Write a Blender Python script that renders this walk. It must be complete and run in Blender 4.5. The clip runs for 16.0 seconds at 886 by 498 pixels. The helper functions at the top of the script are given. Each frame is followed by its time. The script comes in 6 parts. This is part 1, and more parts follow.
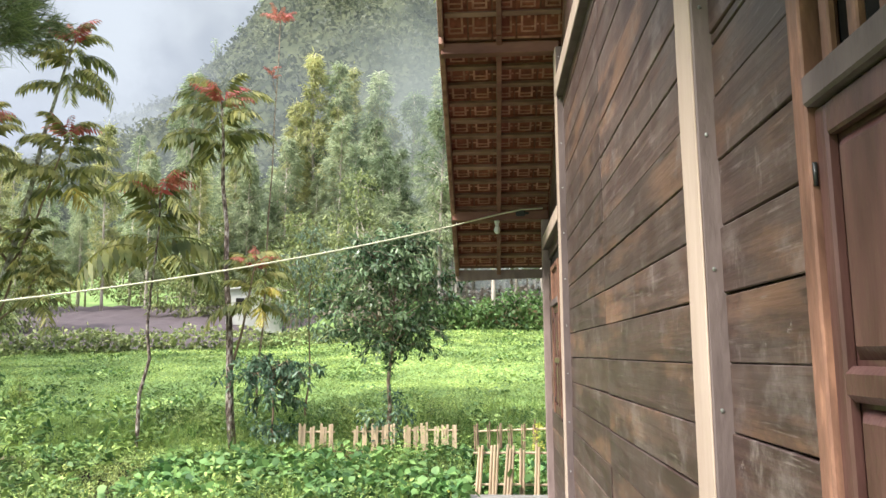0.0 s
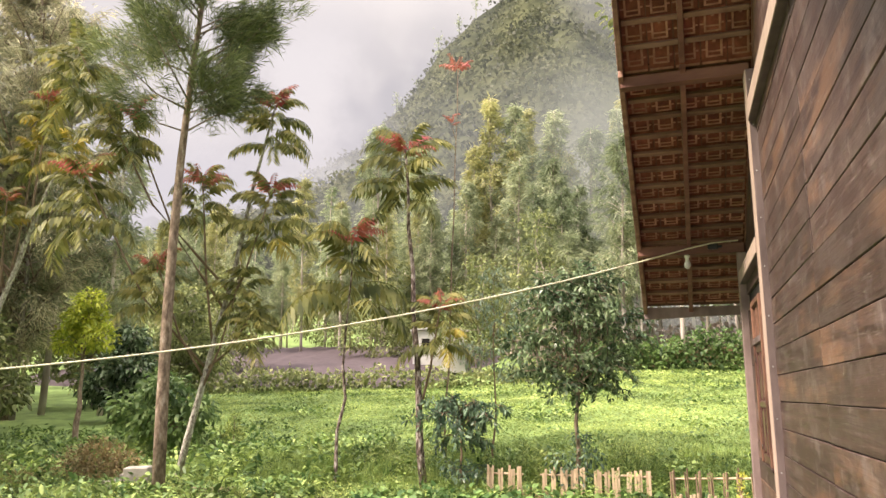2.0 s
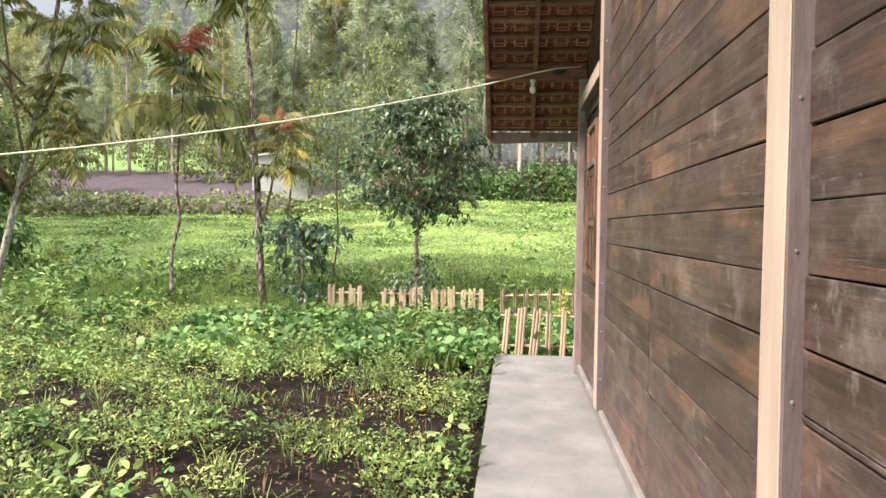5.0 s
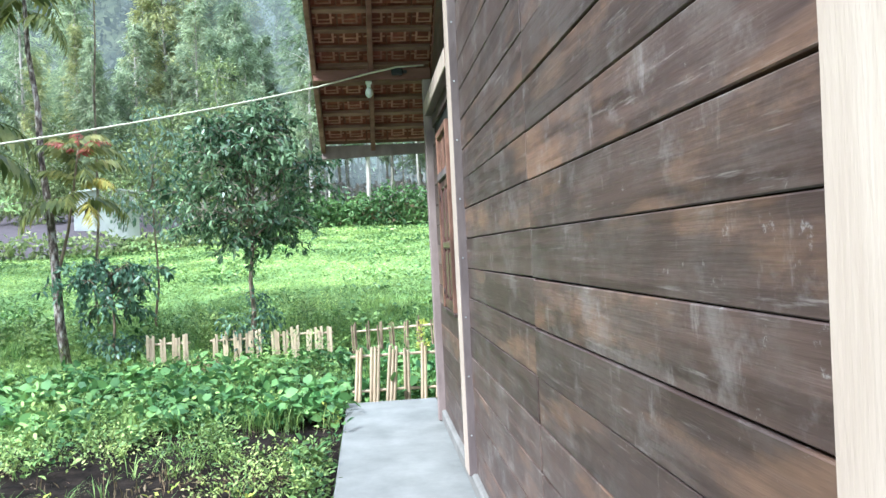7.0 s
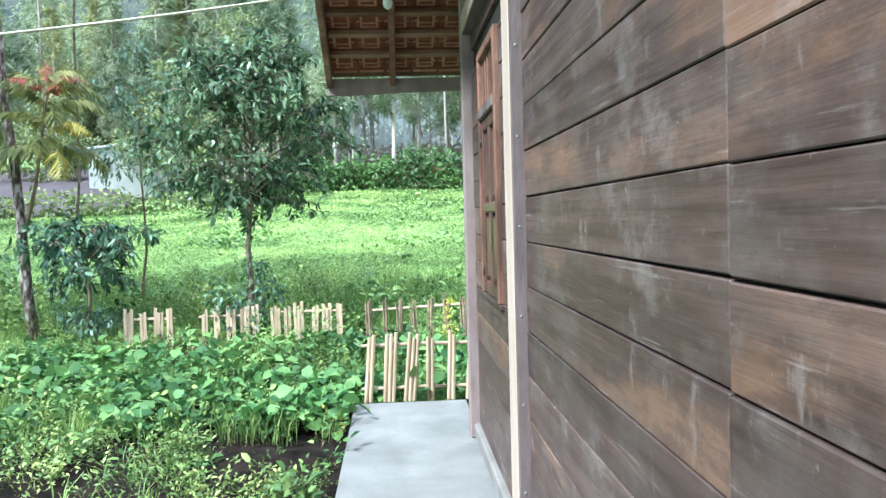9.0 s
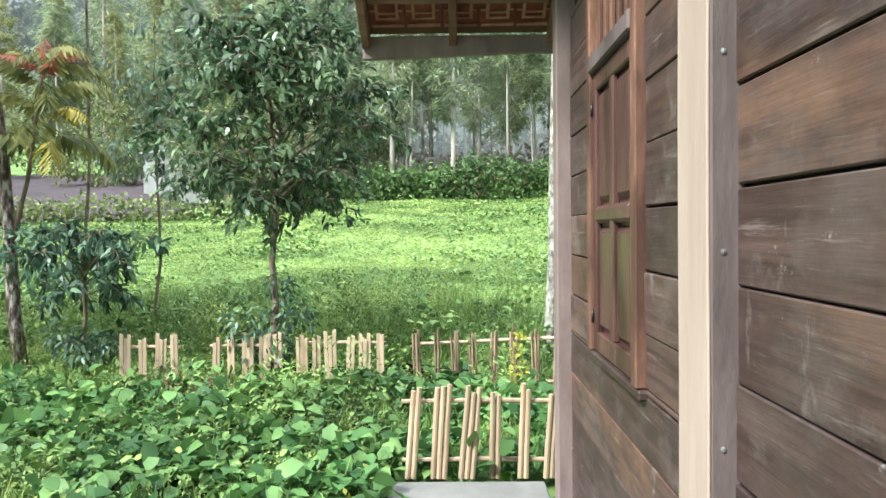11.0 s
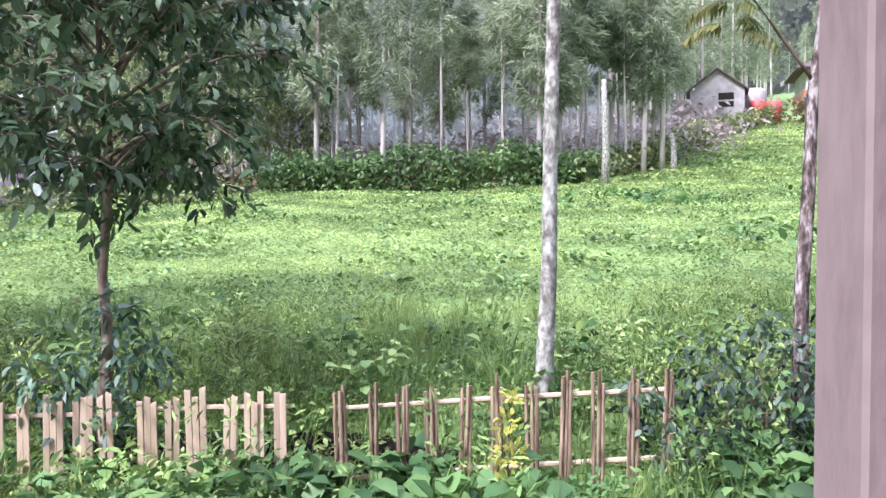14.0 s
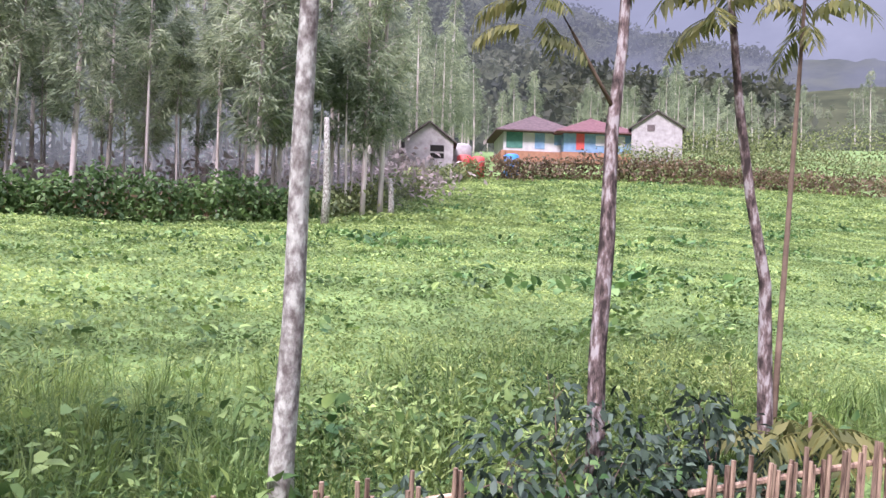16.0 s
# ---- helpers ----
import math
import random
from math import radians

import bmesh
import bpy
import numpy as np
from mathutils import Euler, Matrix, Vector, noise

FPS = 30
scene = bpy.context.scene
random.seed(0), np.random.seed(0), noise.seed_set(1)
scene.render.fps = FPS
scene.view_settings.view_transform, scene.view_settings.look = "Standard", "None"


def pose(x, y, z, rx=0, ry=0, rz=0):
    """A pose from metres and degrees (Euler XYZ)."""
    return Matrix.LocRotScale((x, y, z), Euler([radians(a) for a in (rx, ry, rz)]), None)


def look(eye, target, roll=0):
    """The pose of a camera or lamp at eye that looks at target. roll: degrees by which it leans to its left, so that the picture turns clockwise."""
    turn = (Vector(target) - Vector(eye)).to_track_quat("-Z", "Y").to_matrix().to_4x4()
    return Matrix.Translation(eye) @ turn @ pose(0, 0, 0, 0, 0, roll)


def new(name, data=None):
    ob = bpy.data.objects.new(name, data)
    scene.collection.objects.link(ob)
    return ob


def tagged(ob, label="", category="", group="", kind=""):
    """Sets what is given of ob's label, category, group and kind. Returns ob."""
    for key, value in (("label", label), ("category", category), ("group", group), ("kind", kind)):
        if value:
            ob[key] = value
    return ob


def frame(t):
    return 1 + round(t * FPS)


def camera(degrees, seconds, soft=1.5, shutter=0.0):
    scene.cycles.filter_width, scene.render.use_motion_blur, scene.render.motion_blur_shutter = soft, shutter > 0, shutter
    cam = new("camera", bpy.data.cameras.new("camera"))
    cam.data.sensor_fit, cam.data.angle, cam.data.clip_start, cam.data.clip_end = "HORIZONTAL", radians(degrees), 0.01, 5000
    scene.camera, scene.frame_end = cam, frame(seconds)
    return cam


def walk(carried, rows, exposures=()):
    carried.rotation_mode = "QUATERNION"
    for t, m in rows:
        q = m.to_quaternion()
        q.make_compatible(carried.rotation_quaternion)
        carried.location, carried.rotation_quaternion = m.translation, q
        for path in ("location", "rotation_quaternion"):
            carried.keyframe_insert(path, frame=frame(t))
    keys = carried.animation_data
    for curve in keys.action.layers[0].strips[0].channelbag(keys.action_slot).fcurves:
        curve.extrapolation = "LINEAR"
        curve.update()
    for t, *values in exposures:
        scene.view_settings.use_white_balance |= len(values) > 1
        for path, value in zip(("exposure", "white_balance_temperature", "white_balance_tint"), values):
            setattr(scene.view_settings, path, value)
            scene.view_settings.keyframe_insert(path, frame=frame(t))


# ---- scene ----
cam = camera(61.7, 16.0)
METRES, EYE, TILT, LEAN, TURN = 8.4, 1.5, 0.0, 0.0, 3.6
ROWS = [
    (0.0, 0.0, 0.0, 0.0, 0.05, 8.14, 0.34),
    (0.5, -0.0009, -0.0023, 0.0047, 3.27, 13.32, 0.16),
    (1.0, -0.0017, -0.0028, 0.0066, 5.65, 16.03, -0.12),
    (1.5, -0.0024, -0.0027, 0.0053, 8.45, 15.31, -0.2),
    (2.0, -0.0049, 0.0017, 0.0014, 13.93, 11.17, -0.17),
    (2.5, -0.0082, 0.0037, -0.0034, 21.1, 6.31, -0.15),
    (3.0, -0.0109, 0.0032, -0.0071, 26.65, 2.59, -0.17),
    (3.5, -0.0113, 0.0028, -0.0092, 28.98, 0.18, -0.32),
    (4.0, -0.0102, 0.0026, -0.0102, 25.66, -0.98, -0.55),
    (4.5, -0.009, 0.0089, -0.011, 13.75, -1.57, -0.69),
    (5.0, -0.0089, 0.0168, -0.0117, 1.83, -1.71, -0.8),
    (7.5, 0.0155, 0.1997, -0.0102, -9.54, 0.24, 2.81),
    (8.0, 0.0151, 0.247, -0.0118, -9.76, -0.34, 2.64),
    (8.5, 0.0216, 0.2924, -0.013, -9.7, -1.63, 2.31),
    (9.0, 0.0312, 0.3357, -0.0116, -7.36, -2.45, 1.61),
    (11.5, 0.0478, 0.5731, -0.0119, -2.86, -1.36, 0.56),
    (12.0, 0.0538, 0.6181, -0.0118, -2.97, -1.63, 0.7),
    (12.5, 0.0516, 0.665, -0.0102, -3.44, -1.56, 1.16),
    (13.0, 0.0522, 0.7164, -0.0129, -4.11, -1.39, 1.53),
    (13.5, 0.0518, 0.7646, -0.0141, -5.0, -1.48, 0.88),
    (14.0, 0.0503, 0.8148, -0.0128, -8.52, -1.95, 0.28),
    (14.5, 0.056, 0.8629, -0.0133, -11.17, -1.74, -0.67),
    (15.0, 0.0577, 0.9047, -0.0143, -16.31, -1.37, -1.29),
    (15.5, 0.0634, 0.9372, -0.0141, -24.14, -0.83, -0.76),
    (16.0, 0.0761, 0.9625, -0.0123, -30.48, 1.44, -1.78),
]
EXPOSURES = [(0.0, 1.6, 6200, 6), (0.6, 1.6, 6600, 16), (1.5, 1.55, 7000, 20), (2.5, 1.6, 7600, 14), (3.5, 1.6, 7900, 12), (4.2, 1.62, 7400, 14), (5.0, 1.58, 6500, 12), (7.3, 1.82, 4980, -3),
             (9.2, 1.8, 4980, -4), (11.4, 1.5, 5750, 1), (12.0, 1.54, 5700, 9), (12.6, 1.66, 5350, 14), (13.5, 1.52, 5250, 21), (14.5, 1.36, 5400, 26), (15.5, 1.22, 5500, 29), (16.0, 1.08, 5550, 33)]
walk(cam, [(t, pose(0, 0, EYE, TILT, LEAN, TURN) @ pose(METRES * x, METRES * y, METRES * z, 90 + pitch, roll, yaw)) for t, x, y, z, yaw, pitch, roll in ROWS],
     exposures=EXPOSURES)
# ---------------------------------------------------------------- world and sun
world = bpy.data.worlds.new("overcast_sky")
scene.world = world
world.use_nodes = True
wn, wl = world.node_tree.nodes, world.node_tree.links
wn.clear()
w_out = wn.new("ShaderNodeOutputWorld")
w_bg = wn.new("ShaderNodeBackground")
w_sky = wn.new("ShaderNodeTexSky")
w_sky.sky_type = "NISHITA"
w_sky.sun_disc = False
w_sky.sun_elevation, w_sky.sun_rotation = radians(48), radians(-120)
w_scale = wn.new("ShaderNodeVectorMath")
w_scale.operation = "SCALE"
w_scale.inputs["Scale"].default_value = 0.10
w_geo = wn.new("ShaderNodeTexCoord")
w_map = wn.new("ShaderNodeMapping")
w_map.inputs["Scale"].default_value = (1.0, 1.0, 2.2)
w_noise = wn.new("ShaderNodeTexNoise")
w_noise.inputs["Scale"].default_value = 2.3
w_noise.inputs["Detail"].default_value = 6
w_noise.inputs["Roughness"].default_value = 0.5
w_ramp = wn.new("ShaderNodeValToRGB")
w_ramp.color_ramp.elements[0].position, w_ramp.color_ramp.elements[0].color = 0.34, (0.62, 0.64, 0.69, 1)
w_ramp.color_ramp.elements[1].position, w_ramp.color_ramp.elements[1].color = 0.60, (0.93, 0.93, 0.94, 1)
w_mix = wn.new("ShaderNodeMix")
w_mix.data_type = "RGBA"
w_mix.inputs[0].default_value = 0.88
wl.new(w_sky.outputs[0], w_scale.inputs[0])
wl.new(w_geo.outputs["Generated"], w_map.inputs[0])
wl.new(w_map.outputs[0], w_noise.inputs["Vector"])
wl.new(w_noise.outputs[0], w_ramp.inputs[0])
wl.new(w_scale.outputs[0], w_mix.inputs[6])
wl.new(w_ramp.outputs[0], w_mix.inputs[7])
wl.new(w_mix.outputs[2], w_bg.inputs[0])
# an overcast sky is several times brighter overhead than near the horizon
w_sep = wn.new("ShaderNodeSeparateXYZ")
wl.new(w_geo.outputs["Generated"], w_sep.inputs[0])
w_dome = wn.new("ShaderNodeMapRange")
w_dome.interpolation_type = "SMOOTHSTEP"
w_dome.inputs[1].default_value, w_dome.inputs[2].default_value = 0.45, 1.0
w_dome.inputs[3].default_value, w_dome.inputs[4].default_value = 0.37, 2.1
wl.new(w_sep.outputs[2], w_dome.inputs[0])
wl.new(w_dome.outputs[0], w_bg.inputs[1])
wl.new(w_bg.outputs[0], w_out.inputs[0])

sun_data = bpy.data.lights.new("sun", "SUN")
sun_data.energy, sun_data.angle, sun_data.color = 3.0, radians(13), (1.0, 0.93, 0.82)
sun = new("sun", sun_data)
sun.matrix_world = look((-30, -18, 40), (0, 6, 0))


# ---------------------------------------------------------------- materials
def material(name, low, high, scale=4.0, rough=0.8, bump=0.3, bump_scale=60.0, stretch=(1, 1, 1), spread=0.0,
             island=0.0, detail=5.0, spec=0.3, third=None, third_at=0.12, metal=0.0, ramp=(0.32, 0.68)):
    """Two colours mixed by noise, with fine relief. spread: change of brightness from object to object, island: from piece to piece."""
    m = bpy.data.materials.new(name)
    m.use_nodes = True
    n, l = m.node_tree.nodes, m.node_tree.links
    b = n["Principled BSDF"]
    tc = n.new("ShaderNodeTexCoord")
    mp = n.new("ShaderNodeMapping")
    mp.inputs["Scale"].default_value = stretch
    l.new(tc.outputs["Object"], mp.inputs[0])
    oi = n.new("ShaderNodeObjectInfo")
    if spread:
        off = n.new("ShaderNodeMath")
        off.operation = "MULTIPLY"
        off.inputs[1].default_value = 37.0
        l.new(oi.outputs["Random"], off.inputs[0])
        l.new(off.outputs[0], mp.inputs["Location"])
    t1 = n.new("ShaderNodeTexNoise")
    t1.inputs["Scale"].default_value, t1.inputs["Detail"].default_value, t1.inputs["Roughness"].default_value = scale, detail, 0.62
    l.new(mp.outputs[0], t1.inputs["Vector"])
    r = n.new("ShaderNodeValToRGB")
    r.color_ramp.elements[0].position, r.color_ramp.elements[1].position = ramp
    r.color_ramp.elements[0].color, r.color_ramp.elements[1].color = (*low, 1), (*high, 1)
    if third:
        e = r.color_ramp.elements.new(ramp[1] + third_at)
        e.color = (*third, 1)
    l.new(t1.outputs[0], r.inputs[0])
    last = r.outputs[0]
    if spread or island:
        hs = n.new("ShaderNodeHueSaturation")
        src = oi.outputs["Random"]
        if island:
            src = n.new("ShaderNodeNewGeometry").outputs["Random Per Island"]
        amount = island or spread
        mr = n.new("ShaderNodeMapRange")
        mr.inputs[3].default_value, mr.inputs[4].default_value = 1 - amount, 1 + amount
        l.new(src, mr.inputs[0])
        l.new(mr.outputs[0], hs.inputs["Value"])
        l.new(last, hs.inputs["Color"])
        last = hs.outputs[0]
    l.new(last, b.inputs["Base Color"])
    t2 = n.new("ShaderNodeTexNoise")
    t2.inputs["Scale"].default_value, t2.inputs["Detail"].default_value = bump_scale, 4
    l.new(mp.outputs[0], t2.inputs["Vector"])
    if bump:
        bp = n.new("ShaderNodeBump")
        bp.inputs["Strength"].default_value, bp.inputs["Distance"].default_value = bump, 0.01
        l.new(t2.outputs[0], bp.inputs["Height"])
        l.new(bp.outputs[0], b.inputs["Normal"])
    rr = n.new("ShaderNodeMapRange")
    rr.inputs[3].default_value, rr.inputs[4].default_value = max(0.05, rough - 0.12), min(1, rough + 0.12)
    l.new(t1.outputs[0], rr.inputs[0])
    l.new(rr.outputs[0], b.inputs["Roughness"])
    b.inputs["Specular IOR Level"].default_value = spec
    b.inputs["Metallic"].default_value = metal
    return m


def foliage(name, low, high, island=0.3, scale=0.8, through_light=0.35, rough=0.55, hue=0.02, patch=0.0, patch_scale=0.35):
    """Leaf material: colour from noise over the plant and from leaf to leaf, with light passing through."""
    m = bpy.data.materials.new(name)
    m.use_nodes = True
    n, l = m.node_tree.nodes, m.node_tree.links
    b = n["Principled BSDF"]
    out = n["Material Output"]
    geo = n.new("ShaderNodeNewGeometry")
    t1 = n.new("ShaderNodeTexNoise")
    t1.inputs["Scale"].default_value, t1.inputs["Detail"].default_value = scale, 4
    l.new(geo.outputs["Position"], t1.inputs["Vector"])
    r = n.new("ShaderNodeValToRGB")
    r.color_ramp.elements[0].position, r.color_ramp.elements[1].position = 0.36, 0.64
    r.color_ramp.elements[0].color, r.color_ramp.elements[1].color = (*low, 1), (*high, 1)
    l.new(t1.outputs[0], r.inputs[0])
    hs = n.new("ShaderNodeHueSaturation")
    mr = n.new("ShaderNodeMapRange")
    mr.inputs[3].default_value, mr.inputs[4].default_value = 1 - island, 1 + island
    l.new(geo.outputs["Random Per Island"], mr.inputs[0])
    mh = n.new("ShaderNodeMapRange")
    mh.inputs[3].default_value, mh.inputs[4].default_value = 0.5 + hue, 0.5 - hue
    l.new(geo.outputs["Random Per Island"], mh.inputs[0])
    l.new(mh.outputs[0], hs.inputs["Hue"])
    value = mr.outputs[0]
    if patch:
        # stands of paler and darker plants, metres across
        t2 = n.new("ShaderNodeTexNoise")
        t2.inputs["Scale"].default_value, t2.inputs["Detail"].default_value = patch_scale, 3
        l.new(geo.outputs["Position"], t2.inputs["Vector"])
        mp = n.new("ShaderNodeMapRange")
        mp.inputs[1].default_value, mp.inputs[2].default_value = 0.33, 0.67
        mp.inputs[3].default_value, mp.inputs[4].default_value = 1 - patch, 1 + patch
        l.new(t2.outputs[0], mp.inputs[0])
        mul = n.new("ShaderNodeMath")
        mul.operation = "MULTIPLY"
        l.new(value, mul.inputs[0])
        l.new(mp.outputs[0], mul.inputs[1])
        value = mul.outputs[0]
    l.new(value, hs.inputs["Value"])
    l.new(r.outputs[0], hs.inputs["Color"])
    l.new(hs.outputs[0], b.inputs["Base Color"])
    b.inputs["Roughness"].default_value = rough
    b.inputs["Specular IOR Level"].default_value = 0.35
    tr = n.new("ShaderNodeBsdfTranslucent")
    l.new(hs.outputs[0], tr.inputs[0])
    mx = n.new("ShaderNodeMixShader")
    mx.inputs[0].default_value = through_light
    l.new(b.outputs[0], mx.inputs[1])
    l.new(tr.outputs[0], mx.inputs[2])
    l.new(mx.outputs[0], out.inputs[0])
    return m


def plank_material():
    """Dark stain worn along the grain: streaks, rubbed pale patches, orange bare wood and fine grain relief."""
    m = bpy.data.materials.new("dark_stained_plank")
    m.use_nodes = True
    n, l = m.node_tree.nodes, m.node_tree.links
    b = n["Principled BSDF"]
    tc = n.new("ShaderNodeTexCoord")
    oi = n.new("ShaderNodeObjectInfo")
    off = n.new("ShaderNodeMath")
    off.operation = "MULTIPLY"
    off.inputs[1].default_value = 53.0
    l.new(oi.outputs["Random"], off.inputs[0])

    def tex(scale, stretch, detail=6, rough=0.6):
        mp = n.new("ShaderNodeMapping")
        mp.inputs["Scale"].default_value = stretch
        l.new(tc.outputs["Object"], mp.inputs[0])
        l.new(off.outputs[0], mp.inputs["Location"])
        t = n.new("ShaderNodeTexNoise")
        t.inputs["Scale"].default_value, t.inputs["Detail"].default_value, t.inputs["Roughness"].default_value = scale, detail, rough
        l.new(mp.outputs[0], t.inputs["Vector"])
        return t.outputs[0]

    def ramp(src, lo, hi, c0, c1):
        r = n.new("ShaderNodeValToRGB")
        r.color_ramp.elements[0].position, r.color_ramp.elements[1].position = lo, hi
        r.color_ramp.elements[0].color, r.color_ramp.elements[1].color = (*c0, 1), (*c1, 1)
        l.new(src, r.inputs[0])
        return r.outputs[0]

    def mix(fac, a, c, amount=1.0):
        x = n.new("ShaderNodeMix")
        x.data_type = "RGBA"
        k = n.new("ShaderNodeMath")
        k.operation = "MULTIPLY"
        k.inputs[1].default_value = amount
        l.new(fac, k.inputs[0])
        l.new(k.outputs[0], x.inputs[0])
        l.new(a, x.inputs[6])
        x.inputs[7].default_value = (*c, 1)
        return x.outputs[2]

    grain = tex(7.0, (1, 0.14, 3.4), 8, 0.68)
    base = ramp(grain, 0.32, 0.70, (0.032, 0.017, 0.015), (0.112, 0.068, 0.057))
    mottle = ramp(tex(5.0, (1, 0.7, 1.0), 8, 0.75), 0.45, 0.62, (0, 0, 0), (1, 1, 1))
    base = mix(mottle, base, (0.125, 0.095, 0.086), 0.55)
    warm = ramp(tex(1.9, (1, 0.42, 2.0), 6, 0.62), 0.53, 0.64, (0, 0, 0), (1, 1, 1))
    col = mix(warm, base, (0.210, 0.112, 0.070), 0.58)
    smear = ramp(tex(2.6, (1, 0.8, 1.7), 8, 0.78), 0.50, 0.58, (0, 0, 0), (1, 1, 1))
    col = mix(smear, col, (0.050, 0.030, 0.028), 0.55)
    # thin paint: broad lavender-grey wipes, drips that run down, scratches along the grain
    pale = ramp(tex(3.4, (1, 0.8, 1.0), 8, 0.74), 0.55, 0.66, (0, 0, 0), (1, 1, 1))
    col = mix(pale, col, (0.215, 0.176, 0.166), 0.45)
    streak = ramp(tex(9.0, (1, 1.3, 0.55), 6, 0.68), 0.60, 0.68, (0, 0, 0), (1, 1, 1))
    col = mix(streak, col, (0.330, 0.280, 0.265), 0.27)
    scratch = ramp(tex(16.0, (1, 0.16, 2.6), 5, 0.7), 0.61, 0.69, (0, 0, 0), (1, 1, 1))
    col = mix(scratch, col, (0.310, 0.255, 0.235), 0.38)
    fleck = ramp(tex(17.0, (1, 0.8, 1.0), 6, 0.78), 0.64, 0.71, (0, 0, 0), (1, 1, 1))
    col = mix(fleck, col, (0.400, 0.355, 0.345), 0.50)
    hs = n.new("ShaderNodeHueSaturation")
    mr = n.new("ShaderNodeMapRange")
    mr.inputs[3].default_value, mr.inputs[4].default_value = 0.78, 1.22
    l.new(oi.outputs["Random"], mr.inputs[0])
    l.new(mr.outputs[0], hs.inputs["Value"])
    l.new(col, hs.inputs["Color"])
    l.new(hs.outputs[0], b.inputs["Base Color"])
    bp = n.new("ShaderNodeBump")
    bp.inputs["Strength"].default_value, bp.inputs["Distance"].default_value = 0.35, 0.006
    l.new(tex(30.0, (1, 0.10, 2.0), 4), bp.inputs["Height"])
    l.new(bp.outputs[0], b.inputs["Normal"])
    rr = n.new("ShaderNodeMapRange")
    rr.inputs[3].default_value, rr.inputs[4].default_value = 0.34, 0.66
    l.new(grain, rr.inputs[0])
    l.new(rr.outputs[0], b.inputs["Roughness"])
    b.inputs["Specular IOR Level"].default_value = 0.4
    return m


M_PLANK = plank_material()
M_POSTSIDE = material("painted_post_side", (0.098, 0.072, 0.070), (0.175, 0.132, 0.130), scale=7, rough=0.6, stretch=(1, 1, 0.3), spread=0.1)
M_POSTPALE = material("bare_pale_timber", (0.365, 0.270, 0.222), (0.465, 0.360, 0.305), scale=5, rough=0.7, stretch=(2, 2, 0.25), bump=0.2, spread=0.08)
M_CORNER = material("weathered_mauve_timber", (0.185, 0.132, 0.125), (0.325, 0.245, 0.230), scale=6, rough=0.7, stretch=(1, 1, 0.4), bump=0.2, detail=9)
M_SHUTTER = material("red_brown_varnish", (0.046, 0.020, 0.018), (0.120, 0.058, 0.052), scale=9, rough=0.32, stretch=(1, 1, 0.16), bump=0.2, bump_scale=50, detail=8, spec=0.5, third=(0.235, 0.125, 0.098), third_at=0.10, ramp=(0.36, 0.60))
M_FRAMEWOOD = material("orange_brown_frame", (0.090, 0.045, 0.034), (0.220, 0.112, 0.080), scale=10, rough=0.5, stretch=(1, 1, 0.25), bump=0.2, detail=8, third=(0.36, 0.185, 0.125), third_at=0.08, ramp=(0.38, 0.58))
M_PURLIN = material("red_brown_beam", (0.13, 0.055, 0.045), (0.24, 0.115, 0.09), scale=6, rough=0.6, stretch=(0.3, 1, 1), bump=0.2, spread=0.15)
M_BATTEN = material("rough_batten", (0.13, 0.062, 0.045), (0.30, 0.175, 0.135), scale=9, rough=0.8, stretch=(0.3, 1, 1), bump=0.3, spread=0.2)
M_TILE = material("terracotta_tile", (0.120, 0.036, 0.027), (0.270, 0.088, 0.060), scale=9, rough=0.85, bump=0.3, bump_scale=80, spread=0.3)
# relief coloured paler than the plate, for contrast the diffuse light doesn't give
M_TILERIDGE = material("lightened_tile_relief", (0.290, 0.125, 0.092), (0.460, 0.235, 0.178), scale=14, rough=0.9, bump=0.3, spread=0.2)
M_ROOFTOP = material("aged_roof_tile", (0.12, 0.06, 0.045), (0.2, 0.1, 0.075), scale=2, rough=0.9)
M_CONCRETE = material("grey_concrete_slab", (0.150, 0.140, 0.134), (0.250, 0.234, 0.224), scale=2.2, rough=0.85, bump=0.2, bump_scale=45, detail=9, third=(0.285, 0.272, 0.262))
M_PLINTH = material("cement_skirting", (0.160, 0.140, 0.130), (0.235, 0.210, 0.200), scale=4, rough=0.9, bump=0.25)
# near-black that paints in the dark of unlit rooms and the plank backing
M_DARK = material("painted_dark_gap", (0.012, 0.010, 0.009), (0.02, 0.017, 0.015), rough=0.9, bump=0)
M_SOIL = material("dark_volcanic_soil", (0.0055, 0.0038, 0.0032), (0.024, 0.0165, 0.0135), scale=7, rough=0.97, bump=1.0, bump_scale=22, detail=10, spec=0.08, ramp=(0.36, 0.64))
M_FIELDSOIL = material("ploughed_purple_soil", (0.050, 0.036, 0.042), (0.085, 0.064, 0.072), scale=1.2, rough=0.95, bump=0.8, bump_scale=6, detail=8)
M_GROUND = material("weedy_ground", (0.095, 0.150, 0.044), (0.240, 0.345, 0.105), scale=1.6, rough=0.95, bump=0.7, bump_scale=9, detail=10)
M_BAMBOO = material("split_bamboo_pale", (0.400, 0.285, 0.190), (0.580, 0.440, 0.315), scale=6, rough=0.6, stretch=(3, 3, 0.5), bump=0.15, spread=0.2)
M_BAMBOODARK = material("split_bamboo_brown", (0.095, 0.055, 0.038), (0.42, 0.295, 0.20), scale=14, rough=0.65, stretch=(3, 3, 0.35), bump=0.3, spread=0.3, ramp=(0.38, 0.60))
M_ROPE = material("cream_rope", (0.62, 0.57, 0.42), (0.78, 0.74, 0.58), scale=60, rough=0.8, bump=0.6, bump_scale=300)
M_BULB = material("white_plastic", (0.72, 0.72, 0.70), (0.80, 0.80, 0.79), rough=0.3, bump=0, spec=0.5)
